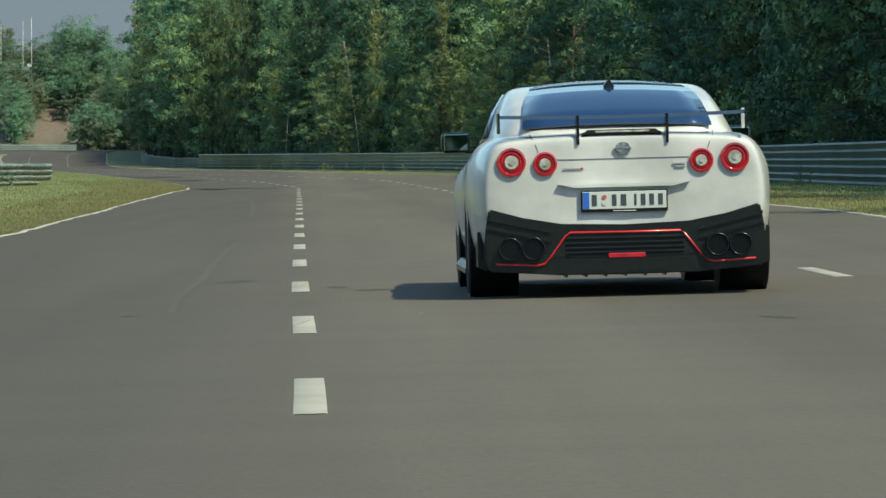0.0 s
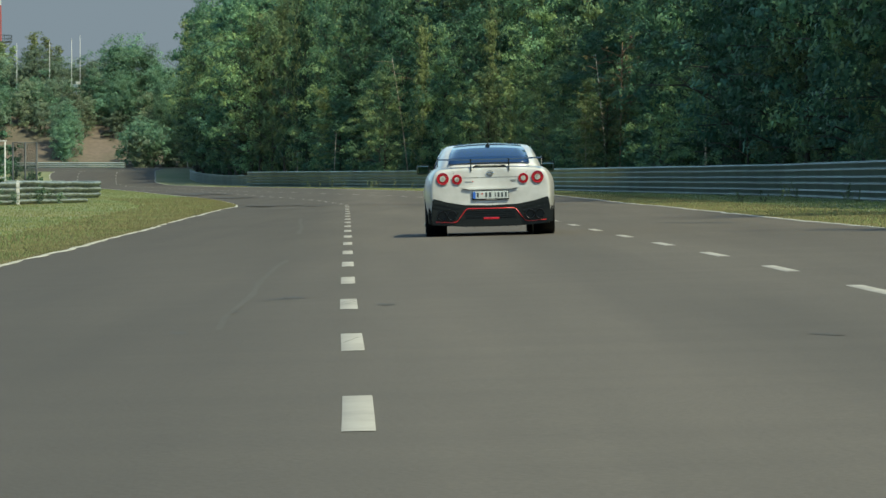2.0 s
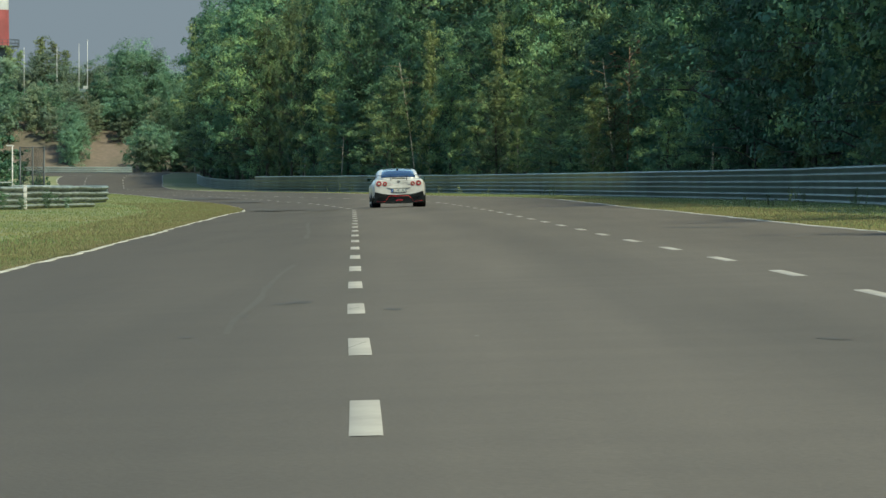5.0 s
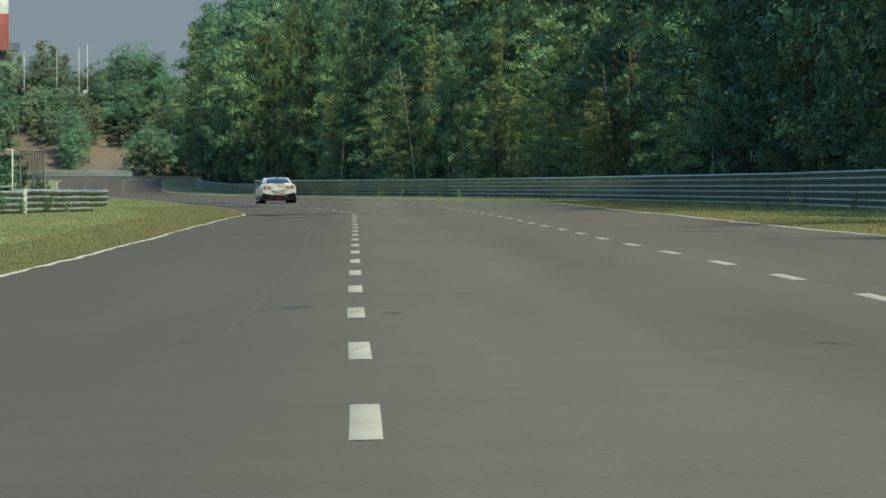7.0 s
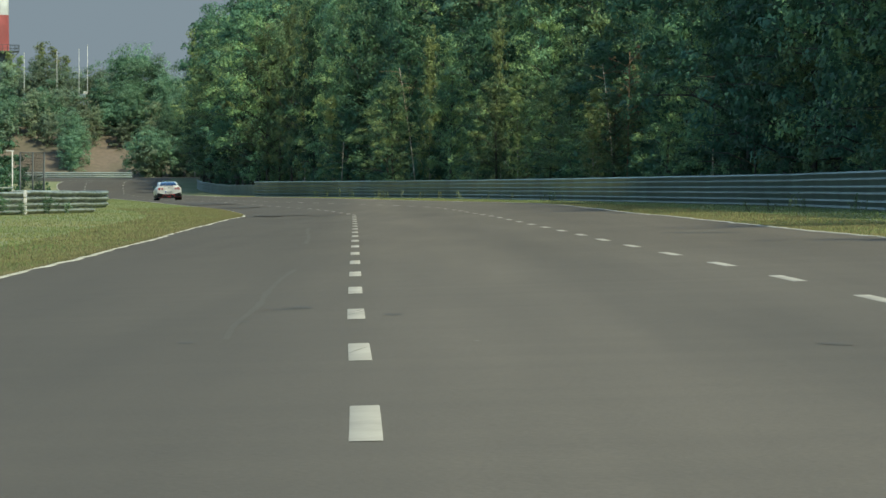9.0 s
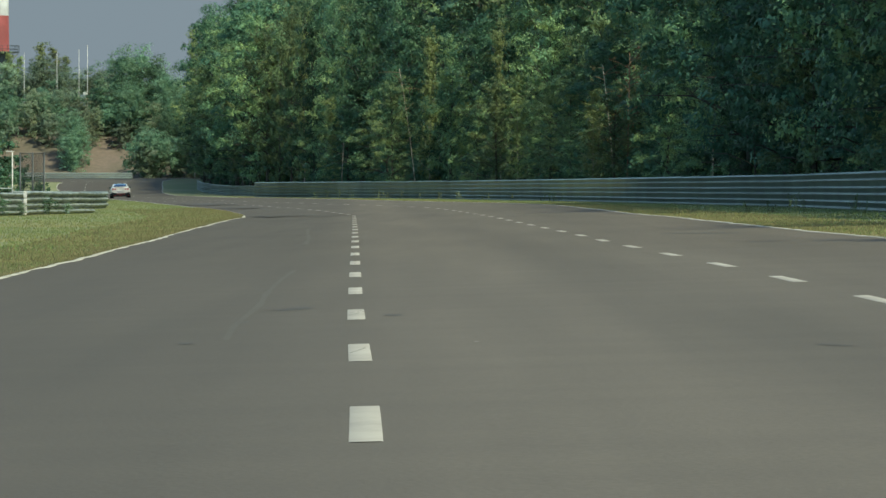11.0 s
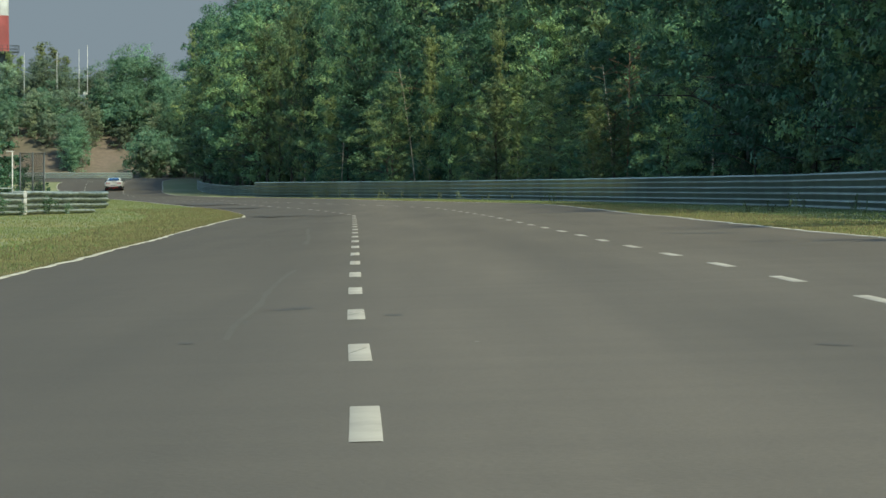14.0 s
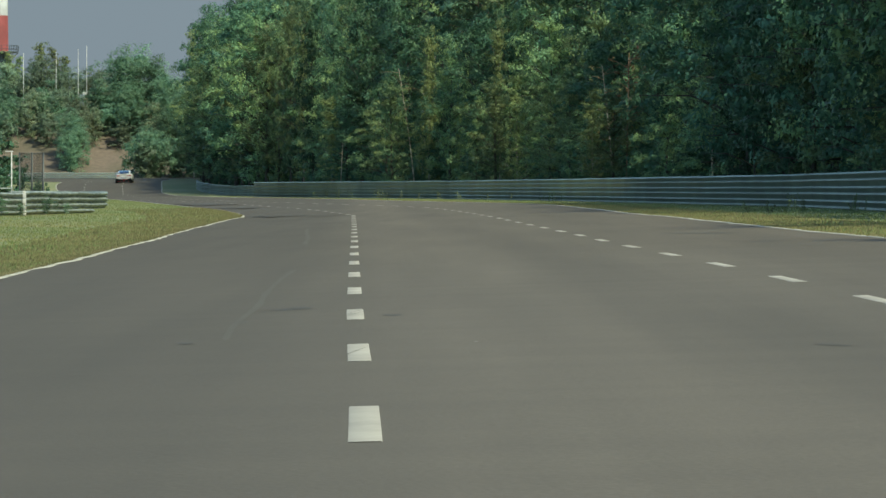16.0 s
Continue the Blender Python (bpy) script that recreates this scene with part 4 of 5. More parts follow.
def gate():
    """A tall wire-mesh gate frame on the verge, and a white post with an arm beside it."""
    y = 405.0
    root = tagged(new("wire_gate"), "tall grey steel wire-mesh gate panel on the verge", "gate")
    xs = [(x - 784) / 9900 * y for x in (36, 58, 78)]
    zb = float(land(xs[0], y))
    for x in xs:
        V, F = [], []
        tube(V, F, [(x, y, zb - 0.2), (x, y, zb + 3.65)], [0.065, 0.065], 8)
        piece("post", mesh_of("post", V, F, DARK_STEEL, smooth=True), root)
    for h in (0.25, 1.9, 3.6):
        V, F = [], []
        tube(V, F, [(xs[0], y, zb + h), (xs[2], y, zb + h)], [0.03, 0.03], 6)
        piece("rail", mesh_of("rail", V, F, DARK_STEEL, smooth=True), root)
    V, F = [], []
    for k in range(26):
        x = xs[0] + (xs[2] - xs[0]) * k / 25
        tube(V, F, [(x, y + 0.03, zb + 0.25), (x, y + 0.03, zb + 3.6)], [0.013, 0.013], 3)
    for k in range(32):
        z = zb + 0.25 + 3.35 * k / 31
        tube(V, F, [(xs[0], y + 0.036, z), (xs[2], y + 0.036, z)], [0.012, 0.012], 3)
    piece("wire_mesh", mesh_of("wire_mesh", V, F, DARK_STEEL), root)
    y = 395.0
    x = (22 - 784) / 9900 * y
    zb = float(land(x, y))
    root = tagged(new("barrier_post"), "white painted steel post with a short arm", "post")
    V, F = [], []
    tube(V, F, [(x, y, zb - 0.2), (x, y, zb + 3.7)], [0.045, 0.04], 8)
    piece("post", mesh_of("post", V, F, WHITE_METAL, smooth=True), root)
    bm = bmesh.new()
    box(bm, x - 0.45, x + 0.12, y - 0.05, y + 0.05, zb + 3.62, zb + 3.70, 0.015)
    part("arm", bm, WHITE_METAL, root)
    bm = bmesh.new()
    box(bm, x - 1.30, x + 0.05, y - 0.09, y - 0.04, zb + 1.02, zb + 1.10, 0.015)
    part("crossbar", bm, PALE_STEEL, root)


def cabinet_mast():
    y = 722.0
    x = (147 - 784) / 9900 * y
    z = float(land(x, y) + bank_height(x, y)) - 0.3
    root = tagged(new("equipment_mast"), "grey-blue equipment cabinet on a steel mast among the bushes", "mast")
    V, F = [], []
    tube(V, F, [(x, y, z), (x, y, z + 4.6)], [0.08, 0.08], 8)
    piece("pole", mesh_of("pole", V, F, POST_STEEL, smooth=True), root)
    bm = bmesh.new()
    box(bm, x - 0.35, x + 0.35, y - 0.3, y + 0.3, 11.4, 13.0, 0.05)
    part("cabinet", bm, GREY_BLUE, root)
    bm = bmesh.new()
    box(bm, x + 0.05, x + 0.5, y - 0.2, y + 0.2, 13.02, 13.35, 0.06)
    part("lamp_head", bm, WHITE_METAL, root)


chimney()
masts()
gate()
cabinet_mast()


# ---- the car ----
def loft(bm, sections):
    """Joins closed half sections, given from the bottom middle over the side to the top middle, and their mirror images."""
    rings = []
    for y, half in sections:
        full = [(x, z) for x, z in half] + [(-x, z) for x, z in half[-2:0:-1]]
        rings.append([bm.verts.new((x, y, z)) for x, z in full])
    n = len(rings[0])
    for a, b in zip(rings, rings[1:]):
        for i in range(n):
            bm.faces.new((a[i], a[(i + 1) % n], b[(i + 1) % n], b[i]))
    bm.faces.new(rings[0][::-1])
    bm.faces.new(rings[-1])
    return bm


def body_half(w, zb, zm, ws, zs, zt, inset=0.0):
    return [(0, zb), (w * 0.80, zb), (w * 0.955, zb + 0.05), (w * 0.985, (zb + zm) / 2), (w, zm), (w * 0.985, zm + (zs - zm) * 0.55), (ws, zs), (ws * 0.86, zs + (zt - zs) * 0.55), (ws * 0.45, zt - 0.008), (0, zt)]


def wheel_meshes():
    bm = bmesh.new()
    prof = [(0.250, 0.135), (0.335, 0.142), (0.352, 0.120), (0.354, 0.0), (0.352, -0.120), (0.335, -0.142), (0.250, -0.135)]
    n = 40
    rings = [[bm.verts.new((w, r * math.cos(2 * math.pi * k / n), r * math.sin(2 * math.pi * k / n))) for r, w in prof] for k in range(n)]
    for k in range(n):
        a, b = rings[k], rings[(k + 1) % n]
        for j in range(len(prof)):
            j2 = (j + 1) % len(prof)
            bm.faces.new((a[j], b[j], b[j2], a[j2]))
    tyre = bm
    rim = bmesh.new()
    disc(rim, 0.252, 0.252, 0.05, Matrix.Translation((-0.06, 0, 0)) @ Matrix.Rotation(radians(90), 4, "Y"), 32)
    disc(rim, 0.06, 0.05, 0.18, Matrix.Translation((0.03, 0, 0)) @ Matrix.Rotation(radians(90), 4, "Y"), 16)
    for k in range(12):
        a = 2 * math.pi * k / 12
        m = Matrix.Rotation(a, 4, "X") @ Matrix.Translation((0.10, 0, 0.145))
        bmesh.ops.create_cube(rim, size=1, matrix=m @ Matrix.Diagonal((0.03, 0.022, 0.22, 1)))
    return tyre, rim


def sports_car():
    car = tagged(new("sports_car"), "pearl white two-door sports coupe with red-edged black diffuser, driving away", "car")
    bm = bmesh.new()
    S = [(-0.956, body_half(0.70, 0.34, 0.60, 0.68, 0.85, 0.91)),
         (-0.955, body_half(0.825, 0.26, 0.60, 0.775, 0.905, 0.962)),
         (-0.945, body_half(0.850, 0.25, 0.61, 0.792, 0.925, 0.980)),
         (-0.90, body_half(0.872, 0.24, 0.62, 0.800, 0.940, 0.990)),
         (-0.72, body_half(0.912, 0.22, 0.64, 0.808, 0.955, 0.998)),
         (-0.45, body_half(0.940, 0.20, 0.66, 0.815, 0.965, 1.005)),
         (0.00, body_half(0.948, 0.20, 0.68, 0.820, 0.970, 1.010)),
         (0.45, body_half(0.930, 0.18, 0.66, 0.830, 0.960, 1.000)),
         (1.00, body_half(0.895, 0.16, 0.62, 0.835, 0.945, 0.985)),
         (1.80, body_half(0.890, 0.16, 0.60, 0.830, 0.920, 0.960)),
         (2.30, body_half(0.915, 0.18, 0.62, 0.810, 0.885, 0.940)),
         (2.78, body_half(0.940, 0.20, 0.62, 0.790, 0.850, 0.905)),
         (3.20, body_half(0.925, 0.20, 0.58, 0.760, 0.790, 0.845)),
         (3.55, body_half(0.880, 0.22, 0.52, 0.700, 0.700, 0.765)),
         (3.73, body_half(0.800, 0.26, 0.46, 0.600, 0.620, 0.680))]
    loft(bm, S)
    body = part("body", bm, PAINT, car, smooth=True)
    sub = body.modifiers.new("round", "SUBSURF")
    sub.levels = sub.render_levels = 2
    # cabin: pillars and roof, with the panes set proud of it
    bm = bmesh.new()
    def cab(w0, z0, w1, z1, zt):
        return [(0, z0 - 0.05), (w0, z0 - 0.05), (w0, z0), (w0 + (w1 - w0) * 0.5, z0 + (z1 - z0) * 0.55), (w1, z1), (w1 * 0.86, z1 + (zt - z1) * 0.5), (w1 * 0.5, zt - 0.022), (0, zt - 0.014)]
    C = [(-0.50, cab(0.66, 0.96, 0.60, 0.985, 1.000)), (-0.15, cab(0.74, 0.97, 0.63, 1.09, 1.125)), (0.25, cab(0.78, 0.965, 0.645, 1.205, 1.240)), (0.65, cab(0.79, 0.955, 0.640, 1.270, 1.308)),
         (1.10, cab(0.79, 0.945, 0.635, 1.290, 1.340)), (1.50, cab(0.78, 0.935, 0.625, 1.270, 1.325)), (1.90, cab(0.77, 0.925, 0.64, 1.15, 1.21)), (2.35, cab(0.74, 0.90, 0.66, 0.93, 0.955))]
    loft(bm, C)
    cabin = part("cabin", bm, PAINT, car, smooth=True)
    sub = cabin.modifiers.new("round", "SUBSURF")
    sub.levels = sub.render_levels = 2
    # rear window and dark roof panel, in one sweep over the cabin
    def sheet(name, rows, material, label=""):
        bm = bmesh.new()
        V = [[bm.verts.new(p) for p in r] for r in rows]
        for a, b in zip(V, V[1:]):
            for i in range(len(a) - 1):
                bm.faces.new((a[i], a[i + 1], b[i + 1], b[i]))
        ob = part(name, bm, material, car, label, smooth=True)
        so = ob.modifiers.new("thick", "SOLIDIFY")
        so.thickness, so.offset = 0.012, 0
        return ob
    def over(y, w, z, drop):
        return [(x * w, y, z + 0.016 - 0.6 * drop * x * x) for x in (-1, -0.75, -0.4, 0, 0.4, 0.75, 1)]
    sheet("rear_window", [over(-0.40, 0.585, 1.036, 0.035), over(-0.15, 0.570, 1.128, 0.042), over(0.05, 0.553, 1.194, 0.045), over(0.25, 0.530, 1.243, 0.046), over(0.45, 0.503, 1.279, 0.046)], CAR_GLASS, "dark blue-tinted sloping rear window")
    sheet("roof_panel", [over(0.462, 0.500, 1.277, 0.05), over(0.70, 0.487, 1.301, 0.055), over(1.10, 0.48, 1.318, 0.06), over(1.45, 0.475, 1.305, 0.06)], GLOSS_CARBON, "black glossy roof panel")
    sheet("windscreen", [over(1.62, 0.55, 1.318, 0.05), over(1.95, 0.58, 1.196, 0.05), over(2.30, 0.60, 0.992, 0.05)], CAR_GLASS)
    for s in (-1, 1):
        sheet("side_window", [[(s * 0.772, 0.42, 0.985), (s * 0.782, 1.1, 0.975), (s * 0.772, 1.9, 0.955)], [(s * 0.700, 0.55, 1.115), (s * 0.712, 1.1, 1.15), (s * 0.700, 1.75, 1.10)], [(s * 0.640, 0.80, 1.240), (s * 0.640, 1.1, 1.265), (s * 0.640, 1.5, 1.240)]], CAR_GLASS)
    # tail
    def ring_light(x, z, r, name):
        outer = bmesh.new()
        m = Matrix.Translation((x, -0.946, z)) @ Matrix.Rotation(radians(90), 4, "X")
        disc(outer, r * 0.97, r * 0.90, 0.05, m, 36)
        lamp_ob = part(name, outer, RED_LENS, car, "round red ring tail light")
        inner = bmesh.new()
        disc(inner, r * 0.47, r * 0.44, 0.02, Matrix.Translation((x, -0.967, z)) @ Matrix.Rotation(radians(90), 4, "X"), 28)
        part("inner_lens", inner, CLEAR_LENS, lamp_ob)
        ring = bmesh.new()
        n = 36
        rr = [[ring.verts.new((x + a * math.cos(2 * math.pi * k / n), -0.960 - d, z + a * math.sin(2 * math.pi * k / n))) for a, d in ((r * 0.54, 0.0), (r * 0.96, 0.0), (r * 0.93, 0.016), (r * 0.80, 0.018), (r * 0.72, 0.006), (r * 0.58, 0.016))] for k in range(n)]
        for k in range(n):
            p, q = rr[k], rr[(k + 1) % n]
            for j in range(6):
                ring.faces.new((p[j], q[j], q[(j + 1) % 6], p[(j + 1) % 6]))
        part("light_ring", ring, RED_GLASS, lamp_ob)
        core = bmesh.new()
        disc(core, r * 0.2, r * 0.16, 0.02, Matrix.Translation((x, -0.974, z)) @ Matrix.Rotation(radians(90), 4, "X"), 20)
        part("bulb_cover", core, CLEAR_LENS, lamp_ob)
    for s in (-1, 1):
        ring_light(s * 0.680, 0.826, 0.094, "tail_light")
        ring_light(s * 0.476, 0.812, 0.078, "tail_light")
    bm = bmesh.new()
    n = 28
    rr = [[bm.verts.new((a * math.cos(2 * math.pi * k / n), -0.962 - d, 0.897 + 0.82 * a * math.sin(2 * math.pi * k / n))) for a, d in ((0.034, 0), (0.046, 0), (0.044, 0.015), (0.036, 0.015))] for k in range(n)]
    for k in range(n):
        p, q = rr[k], rr[(k + 1) % n]
        for j in range(4):
            bm.faces.new((p[j], q[j], q[(j + 1) % 4], p[(j + 1) % 4]))
    box(bm, -0.052, 0.052, -0.978, -0.958, 0.889, 0.905, 0.003)
    part("badge", bm, CHROME, car, "small chrome ring badge with a cross bar")
    bm = bmesh.new()
    for x0, x1 in ((-0.365, -0.345), (-0.34, -0.32), (-0.315, -0.295), (-0.29, -0.27)):
        box(bm, x0, x1, -0.966, -0.95, 0.774, 0.783)
    part("badge_bars", bm, BADGE_GREY, car)
    bm = bmesh.new()
    box(bm, -0.262, -0.245, -0.966, -0.95, 0.773, 0.784)
    part("badge_square", bm, RED_TRIM, car)
    bm = bmesh.new()
    box(bm, 0.30, 0.375, -0.968, -0.95, 0.792, 0.800)
    box(bm, 0.315, 0.375, -0.968, -0.95, 0.775, 0.785)
    part("badge_bars", bm, BADGE_GREY, car)
    bm = bmesh.new()
    box(bm, -0.264, 0.264, -0.985, -0.962, 0.5100, 0.6430, 0.004)
    holder = part("plate_holder", bm, BLACK, car)
    bm = bmesh.new()
    box(bm, -0.255, 0.255, -0.992, -0.98, 0.5290, 0.6350, 0.003)
    plate = part("number_plate", bm, PLATE, car, "white number plate with a blue end band and dark bars")
    bm = bmesh.new()
    box(bm, -0.252, -0.214, -0.995, -0.985, 0.5320, 0.6320)
    part("blue_band", bm, PLATE_BLUE, plate)
    for x0, x1 in ((-0.198, -0.168), (-0.076, -0.048), (-0.022, 0.012), (0.060, 0.074), (0.100, 0.128), (0.152, 0.180), (0.206, 0.234)):
        bm = bmesh.new()
        box(bm, x0, x1, -0.996, -0.985, 0.5490, 0.6170, 0.002)
        part("plate_bar", bm, PLATE_INK, plate)
    for z, r, m in ((0.6010, 0.014, SEAL_RED), (0.5670, 0.016, WHITE_METAL)):
        bm = bmesh.new()
        disc(bm, r, r, 0.008, Matrix.Translation((-0.122, -0.993, z)) @ Matrix.Rotation(radians(90), 4, "X"), 16)
        part("plate_seal", bm, m, plate)
    bm = bmesh.new()
    box(bm, -0.07, 0.07, -0.990, -0.98, 0.5155, 0.5205)
    part("holder_bar", bm, WHITE_METAL, holder)
    bm = bmesh.new()
    prism(bm, [(-0.40, 0.685), (0.40, 0.685), (0.30, 0.662), (-0.30, 0.662)], -0.990, -0.94)
    part("plate_ledge", bm, PAINT, car)
    # boot lid gap
    bm = bmesh.new()
    box(bm, -0.40, 0.40, -0.9605, -0.94, 0.834, 0.837)
    part("boot_seam", bm, POST_STEEL, car)
    for s in (-1, 1):
        V, F = [], []
        tube(V, F, [(s * 0.560, -0.80, 0.992), (s * 0.550, -0.93, 0.965), (s * 0.530, -0.9555, 0.925), (s * 0.515, -0.956, 0.88)], [0.003] * 4, 4)
        piece("panel_seam", mesh_of("panel_seam", V, F, POST_STEEL), car)
    # black lower bumper, in one outline with raised corners
    half = [(0.0, 0.434), (0.39, 0.434), (0.62, 0.488), (0.825, 0.546), (0.850, 0.41), (0.855, 0.22), (0.83, 0.165), (0.42, 0.135), (0.0, 0.130)]
    pts = half + [(-x, z) for x, z in half[-2:0:-1]]
    bm = bmesh.new()
    prism(bm, pts, -0.975, -0.35)
    bmesh.ops.bevel(bm, geom=[e for e in bm.edges], offset=0.012, segments=2, affect="EDGES")
    bump = part("diffuser", bm, CARBON, car, "black carbon rear diffuser")
    for s in (-1, 1):
        bm = bmesh.new()
        prism(bm, [(s * 0.840, 0.41), (s * 0.893, 0.405), (s * 0.893, 0.19), (s * 0.840, 0.165)], -0.80, -0.36)
        panel = part("corner_panel", bm, CARBON, bump)
        bm = bmesh.new()
        prism(bm, [(s * 0.852, 0.375), (s * 0.882, 0.378), (s * 0.882, 0.235), (s * 0.858, 0.222)], -0.806, -0.79)
        part("vent_slot", bm, BLACK, panel)
        for dz in (0.0, 0.055):
            bm = bmesh.new()
            prism(bm, [(s * 0.45, 0.405 - dz), (s * 0.84, 0.500 - dz), (s * 0.84, 0.478 - dz), (s * 0.45, 0.390 - dz)], -0.990, -0.96)
            part("corner_vane", bm, CARBON, bump)
    red = [(0.0, 0.388), (0.335, 0.392), (0.362, 0.372), (0.455, 0.245), (0.492, 0.208), (0.535, 0.196), (0.79, 0.210)]
    V, F = [], []
    path = [(-x, -0.985, z) for x, z in red[::-1]] + [(x, -0.985, z) for x, z in red[1:]]
    tube(V, F, path, [0.007] * len(path), 6)
    piece("red_line", mesh_of("red_line", V, F, RED_TRIM, smooth=True), bump, "thin bright red trim line")
    bm = bmesh.new()
    prism(bm, [(-0.36, 0.375), (0.36, 0.375), (0.44, 0.25), (0.30, 0.24), (-0.30, 0.24), (-0.44, 0.25)], -0.979, -0.95)
    part("grille", bm, BLACK, bump)
    for z in (0.355, 0.325, 0.295, 0.268):
        bm = bmesh.new()
        box(bm, -0.36, 0.36, -0.990, -0.972, z - 0.006, z + 0.006, 0.003)
        part("grille_slat", bm, CARBON, bump)
    bm = bmesh.new()
    box(bm, -0.105, 0.12, -0.996, -0.96, 0.232, 0.262, 0.006)
    part("fog_light", bm, RED_GLASS, bump, "red bar fog light")
    bm = bmesh.new()
    prism(bm, [(-0.36, 0.228), (0.36, 0.228), (0.42, 0.14), (-0.42, 0.14)], -1.0, -0.93)
    part("lip", bm, CARBON, bump)
    for k in range(7):
        x = -0.36 + 0.12 * k
        bm = bmesh.new()
        box(bm, x - 0.006, x + 0.006, -0.97, -0.55, 0.120, 0.15, 0.002)
        part("strake", bm, CARBON, bump)
    for s in (-1, 1):
        for x in (0.56, 0.70):
            bm = bmesh.new()
            n = 28
            rr = [[bm.verts.new((s * x + a * math.cos(2 * math.pi * k / n), -0.985 + d, 0.30 + a * math.sin(2 * math.pi * k / n))) for a, d in ((0.060, 0.05), (0.070, 0.05), (0.070, -0.045), (0.064, -0.05), (0.060, -0.04))] for k in range(n)]
            for k in range(n):
                p, q = rr[k], rr[(k + 1) % n]
                for j in range(5):
                    bm.faces.new((p[j], q[j], q[(j + 1) % 5], p[(j + 1) % 5]))
            tip = part("exhaust_tip", bm, BURNT, bump, "blued metal exhaust tip", smooth=True)
            bm = bmesh.new()
            disc(bm, 0.061, 0.061, 0.01, Matrix.Translation((s * x, -0.945, 0.30)) @ Matrix.Rotation(radians(90), 4, "X"), 24)
            part("bore", bm, BLACK, tip)
            # metal disc low in the bore, added in place of a glint
            bm = bmesh.new()
            disc(bm, 0.026, 0.020, 0.02, Matrix.Translation((s * x - s * 0.006, -0.955, 0.285)) @ Matrix.Rotation(radians(90), 4, "X"), 16)
            part("inner_gleam", bm, BURNT, tip)
    # wing
    wing = new("rear_wing")
    wing.parent = car
    bm = bmesh.new()
    prof = [(-0.98, 1.090), (-0.90, 1.112), (-0.78, 1.112), (-0.70, 1.092), (-0.80, 1.096), (-0.90, 1.092)]
    xs = [-0.745, -0.60, -0.3, 0, 0.3, 0.60, 0.745]
    R = [[bm.verts.new((x, y, z - 0.012 * (1 - (x / 0.75) ** 2))) for y, z in prof] for x in xs]
    for a, b in zip(R, R[1:]):
        for j in range(len(prof)):
            bm.faces.new((a[j], b[j], b[(j + 1) % len(prof)], a[(j + 1) % len(prof)]))
    bm.faces.new(R[0])
    bm.faces.new(R[-1][::-1])
    part("blade", bm, GLOSS_CARBON, wing)
    for s in (-1, 1):
        bm = bmesh.new()
        box(bm, s * 0.75 - 0.006, s * 0.75 + 0.006, -0.98, -0.72, 1.00, 1.126, 0.005)
        part("end_plate", bm, GLOSS_CARBON, wing)
        bm = bmesh.new()
        box(bm, s * 0.272 - 0.009, s * 0.272 + 0.009, -0.972, -0.80, 0.925, 1.105, 0.004)
        part("strut", bm, GLOSS_CARBON, wing)
    bm = bmesh.new()
    prism(bm, [(-0.245, 0.985), (-0.20, 1.012), (0.20, 1.012), (0.245, 0.985)], -0.955, -0.72)
    brake = part("brake_light", bm, BLACK, car, "dark high-level brake light on the boot lid")
    bm = bmesh.new()
    box(bm, -0.165, 0.165, -0.960, -0.95, 0.994, 1.006, 0.002)
    part("lens", bm, CLEAR_LENS, brake)
    bm = bmesh.new()
    prism(bm, [(-0.034, 1.292), (-0.012, 1.255), (0.012, 1.255), (0.034, 1.292), (0.006, 1.330), (-0.006, 1.330)], 0.36, 0.50)
    part("aerial_fin", bm, CARBON, car)
    for s in (-1, 1):
        mirror = bmesh.new()
        box(mirror, s * 0.925 - 0.105, s * 0.925 + 0.085, 1.76, 1.92, 0.895, 1.030, 0.035)
        mo = part("wing_mirror", mirror, CARBON, car, smooth=True)
        gl = bmesh.new()
        box(gl, s * 0.925 - 0.088, s * 0.925 + 0.07, 1.752, 1.775, 0.908, 1.018, 0.006)
        part("mirror_glass", gl, MIRROR, mo)
        arm = bmesh.new()
        box(arm, min(s * 0.78, s * 0.88), max(s * 0.78, s * 0.88), 1.80, 1.88, 0.89, 0.92, 0.01)
        part("mirror_arm", arm, CARBON, mo)
        sk = bmesh.new()
        prism(sk, [(s * 0.80, 0.12), (s * 0.935, 0.13), (s * 0.935, 0.16), (s * 0.90, 0.20), (s * 0.80, 0.20)], 0.42, 2.35)
        part("side_skirt", sk, CARBON, car)
        for y in (0.0, 2.78):
            ar = bmesh.new()
            disc(ar, 0.375, 0.375, 0.30, Matrix.Translation((s * (0.775 if y == 0 else 0.755), y, 0.360)) @ Matrix.Rotation(radians(90), 4, "Y"), 40)
            part("wheel_arch", ar, BLACK, car)
        hl = bmesh.new()
        prism(hl, [(s * 0.56, 0.66), (s * 0.82, 0.78), (s * 0.84, 0.72), (s * 0.66, 0.60)], 3.30, 3.66)
        part("headlight", hl, CLEAR_LENS, car)
    un = bmesh.new()
    box(un, -0.66, 0.66, -0.40, 3.3, 0.14, 0.30, 0.02)
    part("underfloor", un, BLACK, car)
    wheels = []
    tyre_bm, rim_bm = wheel_meshes()
    tyre = rim = None
    for s in (-1, 1):
        for y in (0.0, 2.78):
            w = new("wheel")
            w.parent = car
            if tyre is None:
                t, r = part("tyre", tyre_bm, RUBBER, w, smooth=True), part("rim", rim_bm, RIM, w)
                tyre, rim = t.data, r.data
            else:
                t, r = piece("tyre", tyre, w), piece("rim", rim, w)
            if s < 0:
                r.matrix_basis = pose(0, 0, 0, 0, 0, 180)
            w.matrix_basis = pose(s * (0.792 if y == 0 else 0.768), y, 0.354)
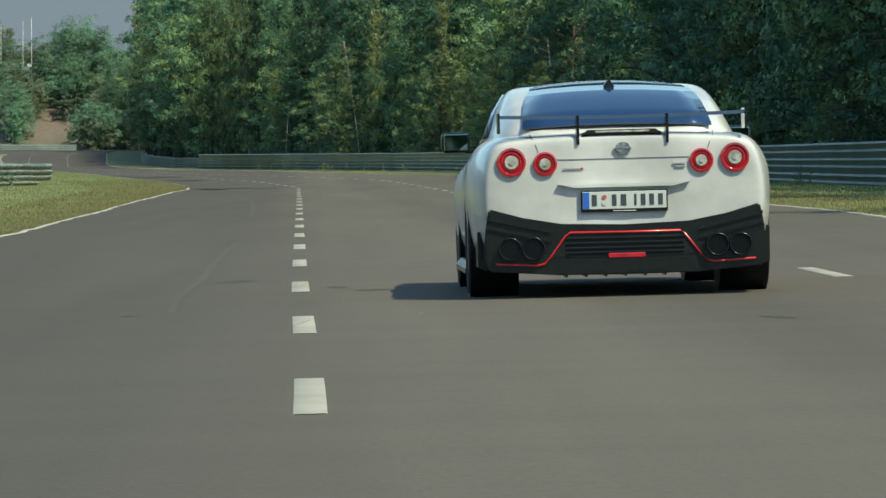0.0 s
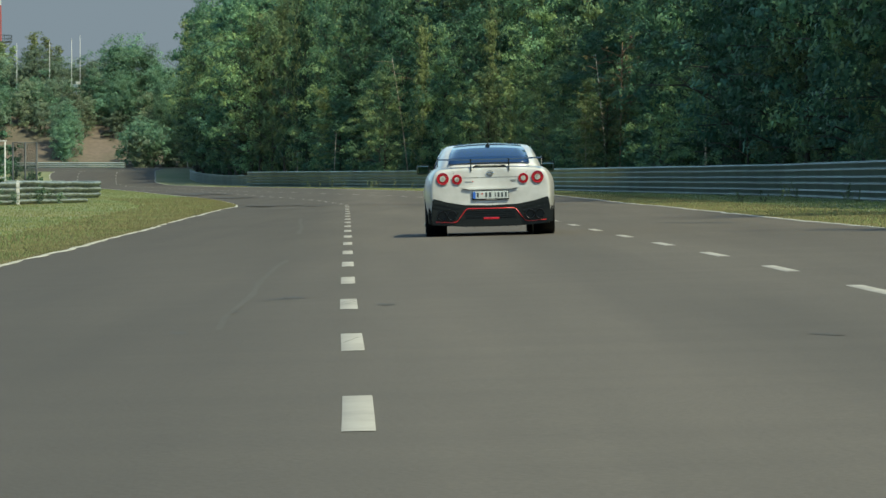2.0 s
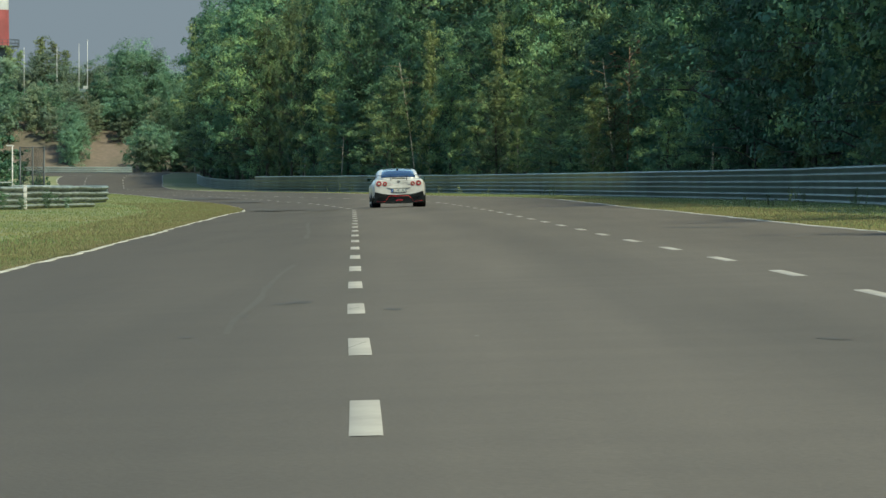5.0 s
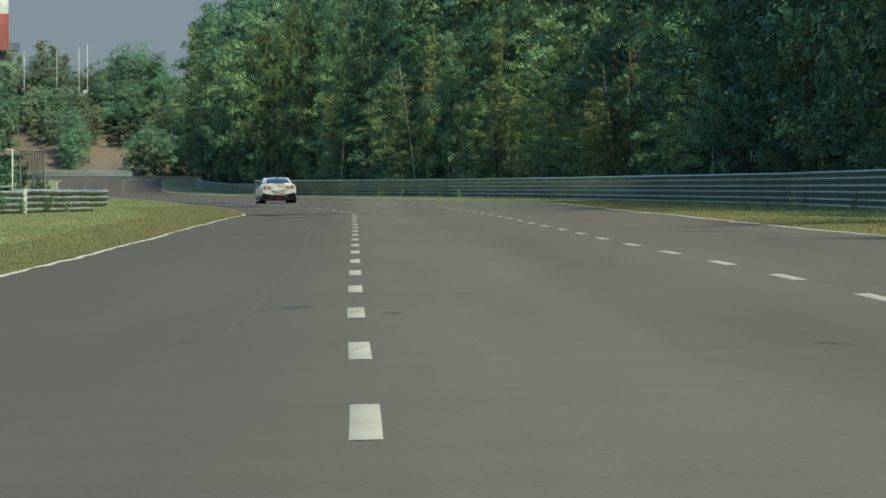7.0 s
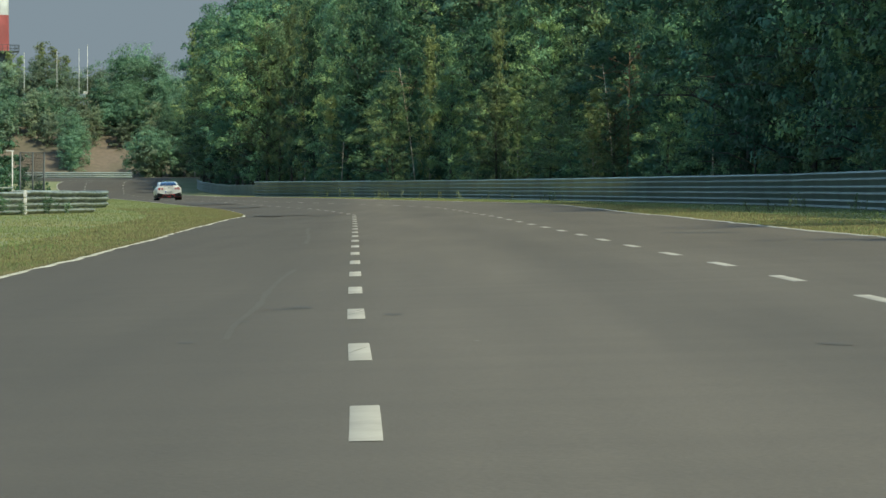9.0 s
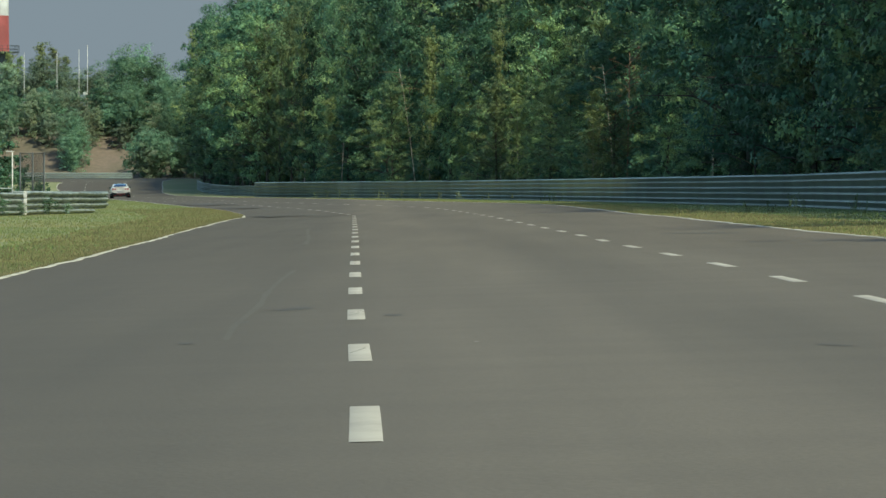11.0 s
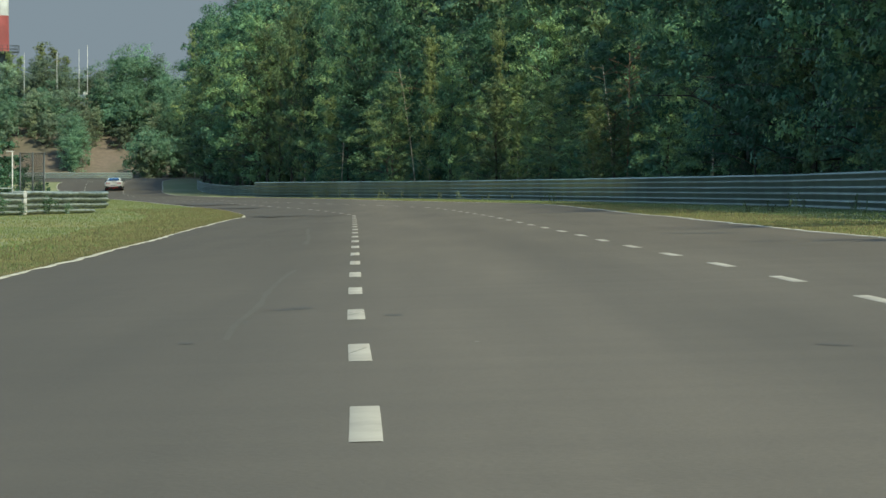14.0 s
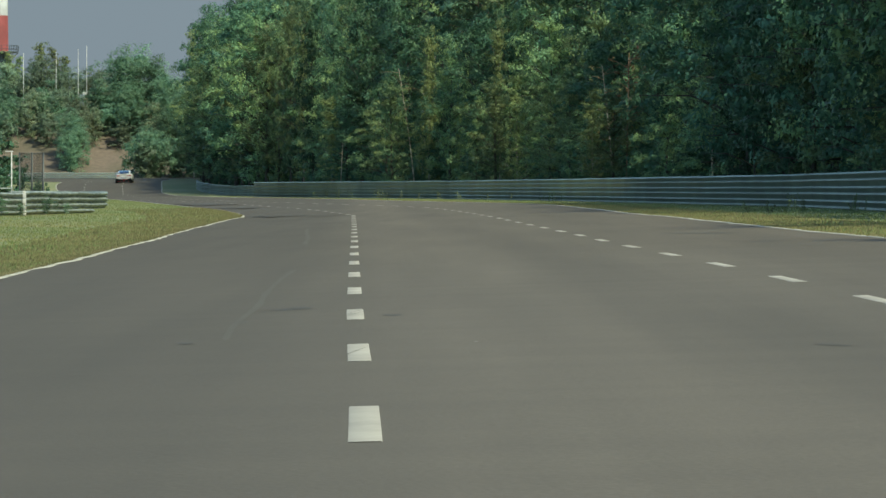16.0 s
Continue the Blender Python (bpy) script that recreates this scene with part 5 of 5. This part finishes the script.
            wheels.append(w)
    return car, wheels


# seconds, way of the rear axle along the track
DRIVE = [(0.0, 34.95), (0.5, 44.0), (1.0, 54.6), (1.5, 67.0), (2.0, 81.0), (2.5, 96.5), (3.0, 113.4), (3.5, 131.8), (4.0, 151.3), (4.2, 159.4), (4.7, 180), (5.2, 202), (5.8, 228.5), (6.3, 251), (6.5, 260),
         (7.0, 285), (7.5, 311.5), (8.0, 339), (8.5, 367.5), (9.0, 397.5), (9.2, 410), (9.7, 441), (10.2, 471), (10.7, 500), (11.1, 521), (11.5, 538), (12.0, 552), (12.5, 562), (13.0, 571), (13.5, 578.5), (14.0, 585.3),
         (14.5, 591.5), (15.0, 597.5), (15.5, 603.5), (16.0, 609)]
# the car's own line over the ground
LINE = smooth_curve([0, 34.95, 44.0, 54.6, 67, 81, 96.5, 113.4, 131.8, 151.3, 159.4, 202, 251, 260, 285, 311.5, 339, 367.5, 397.5, 410, 471, 538, 552, 563, 572.5, 581, 588.5, 595, 601, 607, 612, 640],
                    [2.0, 1.44, 1.28, 1.11, 0.955, 0.79, 0.64, 0.485, 0.313, 0.0, -0.145, -1.9, -5.15, -6.0, -8.4, -11.1, -13.9, -16.6, -19.5, -20.7, -26.2, -31.5, -32.7, -33.6, -34.1, -34.36, -34.45, -34.46, -34.50, -34.58, -34.68, -34.9])


def motions():
    rows, spins = [], {w: [] for w in WHEELS}
    ts = np.linspace(0, 16, 161)
    T, D = zip(*DRIVE)
    spot = np.interp(np.linspace(0, 16, 1601), T, D)
    k = np.hanning(61)
    spot = np.convolve(np.concatenate([spot[0] - (spot[30] - spot[0]) / 30 * np.arange(30, 0, -1), spot, spot[-1] + (spot[-1] - spot[-31]) / 30 * np.arange(1, 31)]), k / k.sum(), "valid")
    for t in ts:
        y = float(spot[min(1600, round(t * 100))])
        x = float(LINE(y))
        fx = float(LINE(y + 2.78))
        ahead = Vector((fx - x, 2.78, float(land(fx, y + 2.78) - land(x, y)))).normalized()
        right = Vector((1, 0, float(land(x + 0.8, y) - land(x - 0.8, y)) / 1.6))
        right = (right - ahead * right.dot(ahead)).normalized()
        up = right.cross(ahead)
        m = Matrix((right, ahead, up)).transposed().to_4x4()
        m.translation = (x, y, float(land(x, y)) + 0.004)
        rows.append((float(t), m))
    walk(CAR, rows)
    for w in WHEELS:
        at = w.matrix_basis.translation.copy()
        w_rows, turn = [], 0.0
        for i in range(481):
            w_rows.append((i / 30, Matrix.Translation(at) @ Matrix.Rotation(-turn, 4, "X")))
            a, b = spot[min(1600, round(i / 30 * 100))], spot[min(1600, round((i + 1) / 30 * 100))]
            turn += min(1.4, float(b - a) / 0.354)
        walk(w, w_rows)


CAR, WHEELS = sports_car()
motions()
